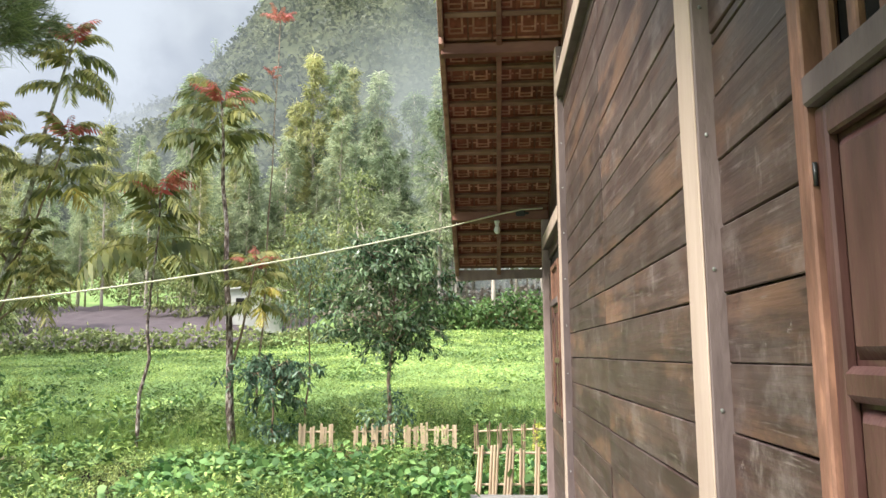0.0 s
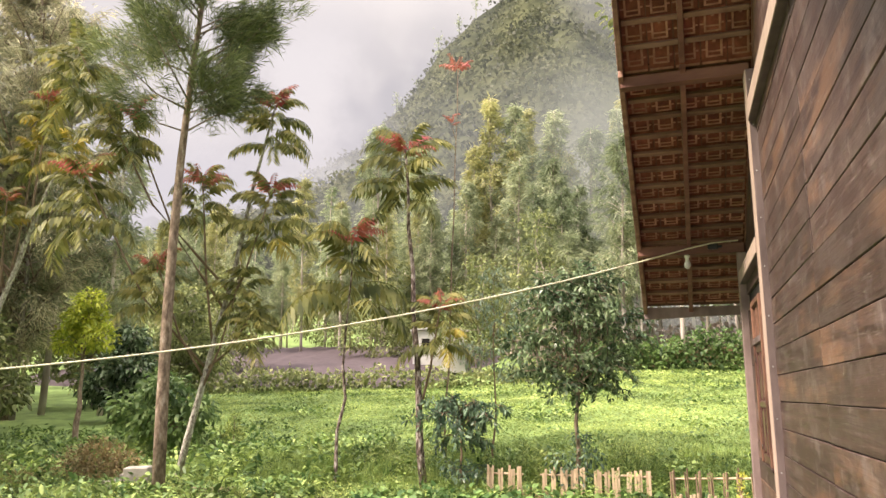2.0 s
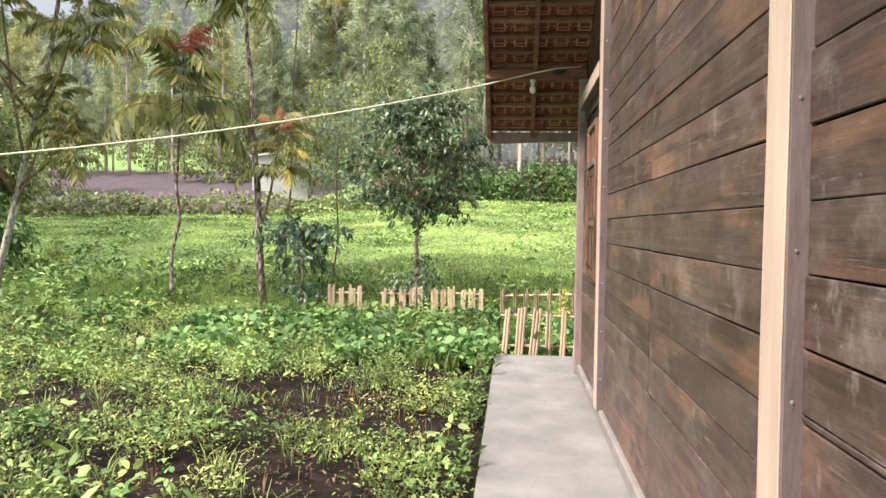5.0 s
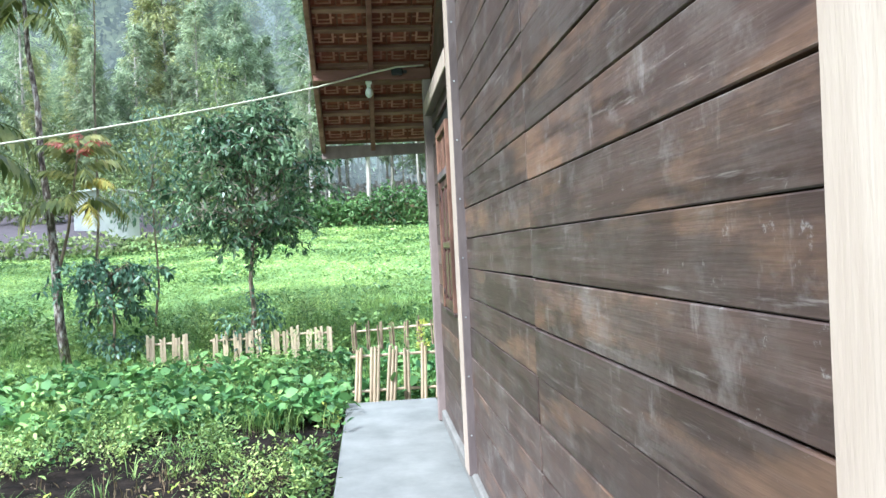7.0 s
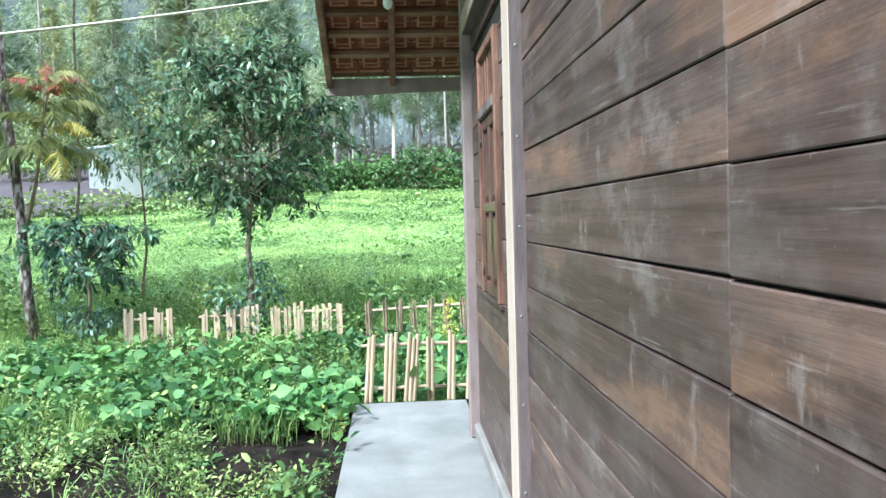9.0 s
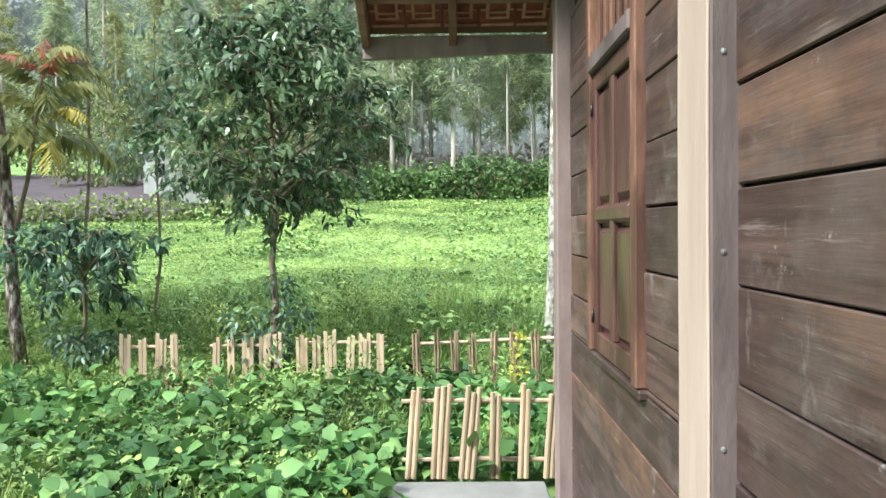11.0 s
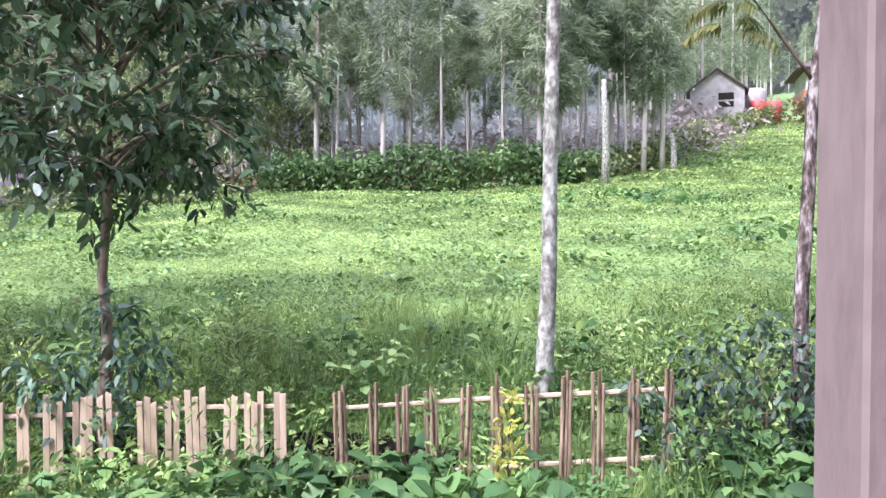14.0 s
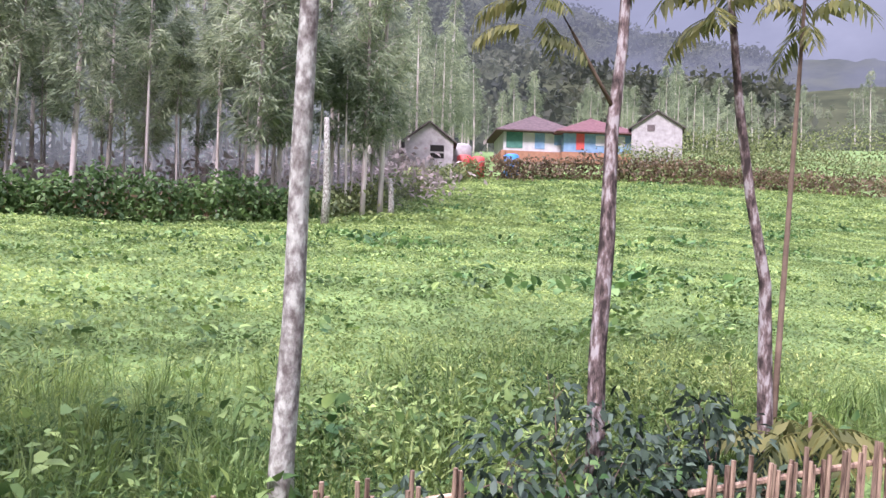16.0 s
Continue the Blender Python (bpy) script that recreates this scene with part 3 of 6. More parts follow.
# ---------------------------------------------------------------- shuttered windows
def shuttered_window(y0, y1, z0, z1, name):
    w = tagged(new(name), "closed red-brown panelled wooden shutter with barred transom", "window", kind="structure")
    xf = 0.584
    zt = 1.945
    part("window_frame", boxes_bm([(xf, 0.66, y0, y0 + 0.055, z0, z1), (xf, 0.66, y1 - 0.055, y1, z0, z1), (xf, 0.66, y0 + 0.055, y1 - 0.055, z1 - 0.05, z1)], 0.004), M_FRAMEWOOD, w)
    part("window_sill", box_bm(0.586, 0.66, y0 - 0.02, y1 + 0.02, z0 - 0.03, z0 - 0.001, 0.006), M_PLANK, w)
    part("transom_rail", box_bm(0.578, 0.66, y0 + 0.056, y1 - 0.056, zt, zt + 0.06, 0.006), M_POSTSIDE, w)
    n = 6
    for i in range(n):
        yc = y0 + 0.055 + (y1 - y0 - 0.11) * (i + 0.5) / n
        part("transom_bar", box_bm(0.606, 0.622, yc - 0.017, yc + 0.017, zt + 0.062, z1 - 0.052, 0.003), M_FRAMEWOOD, w)
    # thin near-black sheet stands for the unlit room behind the bars
    part("transom_dark_sheet", box_bm(0.66, 0.672, y0 + 0.03, y1 - 0.03, zt + 0.05, z1 - 0.02), M_DARK, w)
    a, b, zb, zc = y0 + 0.058, y1 - 0.058, z0 + 0.004, zt - 0.004
    s = part("shutter", boxes_bm([(0.620, 0.642, a, b, zb, zc)]), M_SHUTTER, w)
    ym, zr = (a + b) / 2 + 0.008, 1.448
    st, sb = 0.060, 0.042
    bars = [(0.597, 0.621, a, a + st, zb, zc), (0.597, 0.621, b - sb, b, zb, zc), (0.597, 0.621, ym - 0.027, ym + 0.027, zb + 0.07, zc - 0.06),
            (0.597, 0.621, a + st, b - sb, zb, zb + 0.07), (0.597, 0.621, a + st, b - sb, zc - 0.06, zc)]
    for q in bars:
        part("stile", box_bm(*q, 0.005), M_SHUTTER, s)
    part("middle_rail", box_bm(0.591, 0.621, a + st, b - sb, zr - 0.030, zr + 0.030, 0.013), M_SHUTTER, s)
    for p0, p1 in ((a + st, ym - 0.027), (ym + 0.027, b - sb)):
        for q0, q1 in ((zb + 0.07, zr - 0.032), (zr + 0.032, zc - 0.06)):
            bm = bmesh.new()
            g = 0.008
            outer = [bm.verts.new((0.6195, y, z)) for y, z in ((p0 + g, q0 + g), (p1 - g, q0 + g), (p1 - g, q1 - g), (p0 + g, q1 - g))]
            i = 0.03
            inner = [bm.verts.new((0.604, y, z)) for y, z in ((p0 + i, q0 + i), (p1 - i, q0 + i), (p1 - i, q1 - i), (p0 + i, q1 - i))]
            for k in range(4):
                bm.faces.new((outer[k], outer[(k + 1) % 4], inner[(k + 1) % 4], inner[k]))
            bm.faces.new(inner)
            bmesh.ops.recalc_face_normals(bm, faces=bm.faces)
            part("raised_panel", bm, M_SHUTTER, s)
    for z in (zb + 0.12, zc - 0.12):
        v, f = tube([(0.593, y1 - 0.056, z - 0.022), (0.593, y1 - 0.056, z + 0.022)], [0.0045, 0.0045], 8)
        put("hinge", mesh_of("hinge", v, f, M_BLACK, True), s)
    return w


shuttered_window(*W_FAR, "window_1")
shuttered_window(*W_NEAR, "window_2")

# ---------------------------------------------------------------- roof: purlins, rafters, battens, tiles
roof = thing("roof", "terracotta tile roof on dark battens, seen from below", "roof", kind="structure")
X_EAVE = -0.37


def slope_frame(y0, z0, angle, sign):
    """A frame on the roof's underside: local y runs down the slope, local z away from the room."""
    return Matrix.Translation((0, y0, z0)) @ Matrix.Rotation(radians(-angle * sign), 4, "X") @ Matrix.Diagonal((1, sign, 1, 1))


LOW_ANGLE, TOP_ANGLE = 31.4, 51.5
LOW_LEN, TOP_LEN = 3.18, 3.06


def tile_mesh():
    """Underside of one pressed tile: a plate with a ladder-shaped relief, low towards the viewer."""
    bm = bmesh.new()
    items = [(-0.096, 0.096, -0.125, 0.125, 0.018, 0.03)]
    for s in (-1, 1):
        items += [(s * 0.055 - 0.009, s * 0.055 + 0.009, -0.07, 0.065, 0.006, 0.017)]
        items += [(s * 0.072 - 0.022, s * 0.072 + 0.012, -0.005, 0.008, 0.008, 0.017)]
    relief = items[1:]
    relief += [(-0.046, 0.046, 0.052, 0.066, 0.007, 0.017), (-0.046, 0.046, 0.014, 0.026, 0.008, 0.017), (-0.012, 0.012, -0.085, -0.055, 0.004, 0.017),
              (-0.09, 0.09, 0.10, 0.118, 0.004, 0.017)]
    return boxes_bm(items[:1], 0.002), boxes_bm(relief, 0.002)


tm = bpy.data.meshes.new("roof_tile")
_bm, _rm = tile_mesh()
_bm.to_mesh(tm)
_bm.free()
tm.materials.append(M_TILE)
tile_relief = bpy.data.meshes.new("relief")
_rm.to_mesh(tile_relief)
_rm.free()
tile_relief.materials.append(M_TILERIDGE)
batten_me = bpy.data.meshes.new("batten")
_bm = box_bm(X_EAVE + 0.03, 0.612, -0.02, 0.02, -0.03, 0.012, 0.003)
bmesh.ops.subdivide_edges(_bm, edges=[e for e in _bm.edges if abs(e.verts[0].co.x - e.verts[1].co.x) > 0.5], cuts=8)
for v in _bm.verts:
    v.co.z += 0.003 * math.sin(v.co.x * 17) * (1 if v.co.z < 0 else 0)
_bm.to_mesh(batten_me)
_bm.free()
batten_me.materials.append(M_BATTEN)


def roof_side(sign):
    ytop, ylow = Y_RIDGE, Y_RIDGE + sign * 1.92
    for y0, z0, ang, length in ((ylow, 4.13, LOW_ANGLE, LOW_LEN), (ytop, 4.13 + 1.92 * math.tan(radians(TOP_ANGLE)), TOP_ANGLE, TOP_LEN)):
        fr = slope_frame(y0, z0, ang, sign)
        bm = box_bm(X_EAVE, 8.6, 0.0, length, 0.03, 0.07)
        bm.transform(fr)
        part("roof_slab", bm, M_ROOFTOP, roof)
        for x0, x1, d in ((X_EAVE - 0.025, X_EAVE + 0.018, 0.085), (0.085, 0.130, 0.07), (0.625, 0.67, 0.06)):
            bm = box_bm(x0, x1, 0.0, length, -d, -0.002 if x0 > 0 else 0.068, 0.004)
            bm.transform(fr)
            part("rafter", bm, M_PURLIN if x0 > 0 else M_BATTEN, roof)
        n = int(length / 0.2)
        for i in range(n):
            yy = 0.1 + i * 0.2
            if yy > length - 0.05:
                continue
            put("batten", batten_me, roof, m=fr @ Matrix.Translation((0, yy + rp.uniform(-0.006, 0.006), 0.0)) @ Matrix.Rotation(rp.uniform(-0.006, 0.006), 4, "Z"))
            if sign > 0:
                for k in range(5):
                    tile = put("roof_tile", tm, roof, m=fr @ Matrix.Translation((X_EAVE + 0.12 + k * 0.2 + rp.uniform(-0.004, 0.004), yy + 0.1, 0.004)) @ Matrix.Rotation(0.05, 4, "X") @ Matrix.Rotation(rp.uniform(-0.015, 0.015), 4, "Z"))
                    put("relief", tile_relief, tile)
    yv = Y_RIDGE + sign * 1.92
    part("purlin", box_bm(X_EAVE - 0.01, 0.60, min(yv, yv + sign * 0.09), max(yv, yv + sign * 0.09), 3.98, 4.075, 0.005), M_PURLIN, roof)
    yv = Y_RIDGE + sign * 3.68
    part("purlin", box_bm(X_EAVE - 0.01, 0.62, min(yv, yv + sign * 0.09), max(yv, yv + sign * 0.09), 2.895, 2.99, 0.005), M_PURLIN, roof)
    yv = Y_RIDGE + sign * 4.60
    bm = box_bm(X_EAVE - 0.02, 8.6, min(yv, yv + sign * 0.035), max(yv, yv + sign * 0.035), 2.36, 2.475, 0.006)
    bmesh.ops.subdivide_edges(bm, edges=[e for e in bm.edges if abs(e.verts[0].co.x - e.verts[1].co.x) > 2], cuts=30)
    for v in bm.verts:
        if v.co.z < 2.40:
            v.co.z += 0.012 * math.sin(v.co.x * 3.1) + 0.004 * math.sin(v.co.x * 19)
    part("fascia_board", bm, M_CORNER, roof)


roof_side(1)
roof_side(-1)

# ---------------------------------------------------------------- bulb, cable and clothes line
bulb = thing("light_bulb", "white light bulb in a socket under the eave beam", "lamp", pose(0.085, 7.70, 2.895))
v, f = tube([(0, 0, 0.0), (0, 0, -0.02), (0, 0, -0.022), (0, 0, -0.055)], [0.028, 0.028, 0.02, 0.018], 14)
put("socket", mesh_of("socket", v, f, M_BULB, True), bulb)
v, f = tube([(0, 0, -0.055), (0, 0, -0.075), (0, 0, -0.1), (0, 0, -0.125), (0, 0, -0.14)], [0.017, 0.028, 0.034, 0.026, 0.008], 14)
put("glass_globe", mesh_of("glass_globe", v, f, M_BULB, True), bulb, "frosted white globe")
jb = thing("junction_box", "small black junction box on the eave beam", "fitting", pose(0.33, 7.625, 2.955))
part("box", box_bm(-0.05, 0.05, -0.02, 0.015, -0.03, 0.03, 0.012), M_BLACK, jb)
part("cable_gland", box_bm(0.05, 0.085, -0.01, 0.008, -0.012, 0.012, 0.004), M_BLACK, jb)
RA = Vector((-0.36, 7.64, 2.90))
RD = Vector((-0.866, -0.5, 0))
pts = [(0.56, 7.60, 3.0), (0.33, 7.585, 2.985), (0.1, 7.61, 2.945)]
for i in range(33):
    s = i * 9.2 / 32
    p = RA + RD * s
    pts.append((p.x, p.y, 2.843 - 0.2857 * s + 0.01549 * s * s))
v, f = tube(pts, [0.0075] * len(pts), 6)
rope = put("clothes_line", mesh_of("clothes_line", v, f, M_ROPE, True))
tagged(rope, "cream rope clothes line tied to the eave beam", "rope")
for s in (2.1, 3.9):
    p = RA + RD * s
    bm = bmesh.new()
    bmesh.ops.create_icosphere(bm, subdivisions=1, radius=0.013, matrix=Matrix.Translation((p.x, p.y, 2.843 - 0.2857 * s + 0.01549 * s * s)))
    part("knot", bm, M_ROPE, rope)
pe = RA + RD * 9.2
lp = thing("line_post", "round timber post holding the clothes line", "post", pose(pe.x, pe.y, gz(pe.x, pe.y) - 0.1))
v, f = tube([(0, 0, 0), (0.01, 0, 1.0), (0, 0, 1.85)], [0.045, 0.042, 0.04], 9, 0.04)
put("pole", mesh_of("pole", v, f, M_BARK, True), lp)


# ---------------------------------------------------------------- bamboo fences
def stick_mesh(mat, k):
    v, f = tube([(0, 0, 0), (0.0008, 0, 0.16), (-0.0006, 0.0005, 0.33), (0, 0, 0.5)], [0.0140, 0.0138, 0.0134, 0.0124], 8, 0.03, k)
    return mesh_of("picket", v, f, mat, False)


def slat_mesh(mat, k):
    r = random.Random(k)
    bm = box_bm(-0.021, 0.021, -0.005, 0.005, 0, 0.5, 0.003)
    for q in bm.verts:
        if q.co.z > 0.4:
            q.co.z += r.uniform(-0.012, 0.01) + (0.008 if q.co.x > 0 else -0.006) * r.choice((1, -1))
    me = bpy.data.meshes.new("picket")
    bm.to_mesh(me)
    bm.free()
    me.materials.append(mat)
    return me


STICK_PALE = [stick_mesh(M_BAMBOO, k) for k in range(3)]
STICK_DARK = [stick_mesh(M_BAMBOODARK, k) for k in range(3)]
SLAT_PALE = [slat_mesh(M_BAMBOO, k) for k in range(4)]


def fence(label, groups, y, z0, height, kind, lean=0.0, rails=(0.12, 0.40), slant=0.0, seed=0, rail_mat=None):
    """groups: x of each bundle of pickets. kind: slats, pale sticks or dark sticks."""
    r = random.Random(seed)
    f = thing("bamboo_fence", label, "fence")
    xa, xb = min(groups) - 0.05, max(groups) + 0.05
    for h in rails:
        v, fc = tube([(xa, y + 0.012, z0 + h), ((xa + xb) / 2, y + 0.012, z0 + h + slant / 2 + 0.006), (xb, y + 0.012, z0 + h + slant)], [0.014, 0.015, 0.014], 7, 0.1, seed)
        put("rail", mesh_of("rail", v, fc, rail_mat or M_BAMBOO, False), f)
    for x in groups:
        if kind == "slats":
            offs, pool = ((-0.034, 0.0, 0.034) if r.random() < 0.4 else (-0.017, 0.017)), SLAT_PALE
        elif kind == "pale":
            offs, pool = ((-0.034, 0.0, 0.034) if r.random() < 0.75 else (-0.017, 0.017)), STICK_PALE
        else:
            offs, pool = ((-0.023, 0.0, 0.023) if r.random() < 0.75 else (-0.0115, 0.0115)), STICK_DARK
        tilt = r.uniform(-2, 2) + lean
        for o in offs:
            h = height * r.uniform(0.90, 1.05) / 0.5
            zz = z0 + slant * (x - xa) / (xb - xa) - 0.03
            m = pose(x + o, y - 0.012 + r.uniform(-0.003, 0.003), zz, r.uniform(-1, 1), tilt + r.uniform(-0.5, 0.5), r.uniform(-6, 6)) @ Matrix.Rotation(math.pi * r.choice((0, 1)), 4, "Z") @ Matrix.Diagonal({"pale": (1.22, 1.1, h, 1), "slats": (0.78, 1, h, 1)}.get(kind, (0.80, 0.80, h, 1)))
            put("picket", r.choice(pool), f, m=m)
    return f


fence("low picket fence of pale split wood slats", [-2.72, -2.56, -2.42, -2.29], 10.73, -0.06, 0.61, "slats", rails=(0.14, 0.48), seed=1)
fence("low picket fence of pale split wood slats", [-1.95, -1.81, -1.67, -1.53, -1.40], 10.76, -0.06, 0.60, "slats", rails=(0.14, 0.48), seed=2)
fence("low picket fence of pale split wood slats", [-1.2, -1.08, -0.95, -0.80, -0.665, -0.53], 10.76, -0.03, 0.58, "slats", rails=(0.12, 0.47), seed=3)
fence("low fence of brown bamboo sticks", [-0.205, -0.04, 0.11, 0.27, 0.43, 0.605, 0.80, 0.97, 1.15, 1.34, 1.53], 10.72, -0.06, 0.63, "dark", rails=(0.12, 0.49), seed=4, slant=0.06)
fence("leaning fence of brown bamboo sticks", [2.37 + 0.115 * i for i in range(15)], 10.24, 0.15, 0.53, "dark", lean=4, seed=5, slant=0.02, rail_mat=M_BAMBOODARK)
fence("pale bamboo gate panel closing the walkway", [-0.17 + 0.169 * i for i in range(6)], 8.86, -0.06, 0.545, "pale", lean=3, rails=(0.075, 0.43), seed=6)
# ---------------------------------------------------------------- trees
def branchy(rng, start, end, wander=0.05, n=6):
    a, b = np.array(start, float), np.array(end, float)
    p = [a + (b - a) * i / (n - 1) for i in range(n)]
    return [tuple(q + (rng.normal(size=3) * wander * np.linalg.norm(b - a) * (0 < i < n - 1))) for i, q in enumerate(p)]


def crown_leaves(rng, centres, radii, count, length, width, droop=0.5):
    """Leaves on the twigs of several uneven clumps, denser to the outside."""
    which = rng.choice(len(centres), count, p=np.array(radii) ** 2 / np.sum(np.array(radii) ** 2))
    d = unit(rng.normal(size=(count, 3)))
    rad = np.array(radii)[which] * rng.uniform(0.25, 1.0, count) ** 0.6 * (1 + 0.25 * np.sin(d[:, 0] * 5 + which) * np.sin(d[:, 2] * 4 + which))
    c = np.array(centres)[which] + d * rad[:, None] * np.array([1, 1, 0.8])
    return leaves(rng, c, length, width, droop, outward=d * 0.6, round_leaf=count < 7000)


def leafy_tree(name, label, x, y, trunk_top, trunk_r, clumps, count, length, width, leaf_mat, bark, droop=0.5, seed=0, stems=((0, 0),), sink=0.1):
    """A broad-leaved tree: stems, limbs to each clump, and a crown of single leaves."""
    rng = np.random.default_rng(seed)
    z = gz(x, y)
    t = thing(name, label, "tree" if trunk_top > 0.7 else "shrub", pose(x, y, z))
    items = []
    for sx, sy in stems:
        items.append((branchy(rng, (0, 0, -sink), (sx, sy, trunk_top), 0.009, 7), [trunk_r * (1.25 - 0.75 * i / 6) for i in range(7)]))
    put("trunk", tubes_mesh("trunk", items, bark, 8, 0.08), t)
    limbs = []
    for k, (cx, cy, cz, r) in enumerate(clumps):
        sx, sy = stems[k % len(stems)]
        limbs.append((branchy(rng, (sx * 0.95, sy * 0.95, trunk_top * 0.95), (cx, cy, cz), 0.06, 5), [trunk_r * 0.5 * (1 - 0.18 * i) for i in range(5)]))
        for _ in range(4):
            e = np.array((cx, cy, cz)) + rng.normal(size=3) * r * 0.5
            limbs.append((branchy(rng, (cx, cy, cz), tuple(e), 0.08, 3), [trunk_r * 0.2, trunk_r * 0.14, trunk_r * 0.08]))
    tagged(put("limb", tubes_mesh("limb", limbs, bark, 5), t), kind="stuff")
    q = crown_leaves(rng, [c[:3] for c in clumps], [c[3] for c in clumps], count, length, width, droop)
    tagged(put("crown", quads("crown", q, leaf_mat), t), kind="stuff")
    return t


def spray_tree(name, label, category, x, y, fork, top, reach, trunk_r, limbs, twigs, per, length, width, leaf_mat, bark, seed, droop=0.55, widest=0.3, hang=0.5, lean=(0, 0)):
    """A young tree whose leaves sit along hanging twigs. fork, top: heights of the first limb and the tip; reach: the crown's half width at its widest share."""
    rng = np.random.default_rng(seed)
    t = thing(name, label, category, pose(x, y, gz(x, y)))
    lx, ly = lean
    stem = branchy(rng, (0, 0, -0.12), (lx * 0.4, ly * 0.4, fork), 0.012, 5) + branchy(rng, (lx * 0.4, ly * 0.4, fork), (lx, ly, top * 0.93), 0.02, 6)[1:]
    put("trunk", tubes_mesh("trunk", [(stem, [trunk_r * (1.2 - 0.115 * i) for i in range(10)])], bark, 9, 0.07), t)
    wood, centres, ways = [], [], []
    for k in range(limbs):
        u = (k + rng.uniform(0, 1)) / limbs
        z0 = fork + (top * 0.9 - fork) * u ** 1.15
        shape = 0.55 + 0.45 * u / widest if u < widest else max(0.12, 1 - ((u - widest) / (1 - widest)) ** 1.5)
        ln = reach * shape * rng.uniform(0.62, 1.12)
        a = k * 2.399 + rng.uniform(-0.5, 0.5)
        c, s_ = math.cos(a), math.sin(a)
        p0 = np.array([lx * (0.4 + 0.6 * u), ly * (0.4 + 0.6 * u), z0])
        rise = ln * (0.42 + 0.5 * u)
        p1 = p0 + np.array([c * ln * 0.55, s_ * ln * 0.55, rise * 0.9])
        p2 = p0 + np.array([c * ln, s_ * ln, rise - hang * ln * (0.55 - 0.35 * u)])
        curve = [(1 - f) ** 2 * p0 + 2 * f * (1 - f) * p1 + f * f * p2 for f in np.linspace(0, 1, 6)]
        wood.append((curve, [trunk_r * 0.42 * (1 - 0.16 * i) for i in range(6)]))
        for q in range(twigs):
            f = rng.uniform(0.25, 1.0)
            b = (1 - f) ** 2 * p0 + 2 * f * (1 - f) * p1 + f * f * p2
            side = unit(np.array([c, s_, 0.0]) * rng.uniform(0.2, 1.0) + rng.normal(size=3) * 0.65)
            tl = reach * rng.uniform(0.16, 0.36)
            e1 = b + side * tl * 0.6
            e2 = e1 + unit(side + np.array([0, 0, -1.4 * hang])) * tl * 0.6
            wood.append(([b, e1, e2], [0.005, 0.0035, 0.002]))
            g = rng.uniform(0.1, 1.05, per)[:, None]
            pts = np.where(g < 0.5, b + (e1 - b) * g * 2, e1 + (e2 - e1) * (g * 2 - 1))
            centres.append(pts + rng.normal(size=(per, 3)) * 0.012)
            ways.append(np.repeat(side[None], per, 0) * 0.5 + rng.normal(size=(per, 3)) * 0.55)
    tagged(put("limb", tubes_mesh("limb", wood, bark, 5, 0.0), t), kind="stuff")
    q = leaves(rng, np.concatenate(centres), length, width, droop, outward=np.concatenate(ways), round_leaf=True, fold=0.22)
    tagged(put("crown", quads("crown", q, leaf_mat), t), kind="stuff")
    return t


spray_tree("dark_leaf_tree", "slender young tree with drooping glossy dark green leaves", "tree", -1.52, 11.02, 1.42, 3.48, 1.14, 0.032, 46, 11, 14, 0.100, 0.036, F_DARK, M_BARK, 11, lean=(0.12, 0), widest=0.34, hang=0.42)
spray_tree("bluish_shrub", "small sapling with drooping bluish green leaves", "shrub", -3.27, 11.15, 0.66, 1.30, 0.85, 0.020, 15, 7, 14, 0.110, 0.034, F_BLUISH, M_TWIG, 12, droop=0.8, hang=0.9)
leafy_tree("weedy_shrub", "low leafy suckers at the foot of a bluish sapling", -3.24, 11.08, 0.3, 0.012,
           [(0, 0, 0.22, 0.24), (0.22, 0, 0.3, 0.18), (-0.2, 0, 0.35, 0.16)], 360, 0.08, 0.03, F_BLUISH, M_TWIG, 0.7, 24)
leafy_tree("slender_sapling", "thin upright sapling with sparse grey-green drooping leaves", -3.0, 12.2, 2.3, 0.016,
           [(0.3, 0, 1.65, 0.36), (-0.3, 0, 1.85, 0.34), (0.1, 0.1, 2.3, 0.38), (-0.25, 0, 2.65, 0.32), (0.3, 0, 2.75, 0.3), (0, 0, 3.15, 0.26)], 760, 0.085, 0.032, F_GREYGREEN, M_TWIG, 0.8, 23)
leafy_tree("weedy_shrub", "leafy weeds round the foot of a young tree", -1.5, 10.98, 0.25, 0.012,
           [(0, 0, 0.25, 0.3), (0.18, 0, 0.6, 0.2), (-0.2, -0.1, 0.5, 0.24), (0.05, 0, 0.85, 0.16)], 700, 0.075, 0.026, F_BLUISH, M_TWIG, 0.7, 13)
leafy_tree("round_garden_tree", "small round-crowned tree with yellowish green leaves", -11.9, 9.05, 2.1, 0.042,
           [(-0.5, 0, 2.5, 0.55), (0.5, 0, 2.5, 0.6), (0, 0.2, 2.95, 0.62), (0.3, -0.2, 3.1, 0.5), (-0.45, 0, 3.0, 0.5)], 3000, 0.15, 0.062, F_CROWN, M_BARKPALE, 0.4, 14, stems=((-0.24, 0), (0.16, 0.1)))
leafy_tree("lime_tree", "bright lime green bushy tree among darker trees", -13.1, 13.9, 2.0, 0.06,
           [(0, 0, 2.9, 0.5), (0.4, 0, 2.5, 0.42), (-0.4, 0, 2.45, 0.42), (0.1, 0, 3.35, 0.35), (-0.25, 0.1, 3.0, 0.35)], 2400, 0.12, 0.05, F_LIME, M_BARK, 0.3, 15)
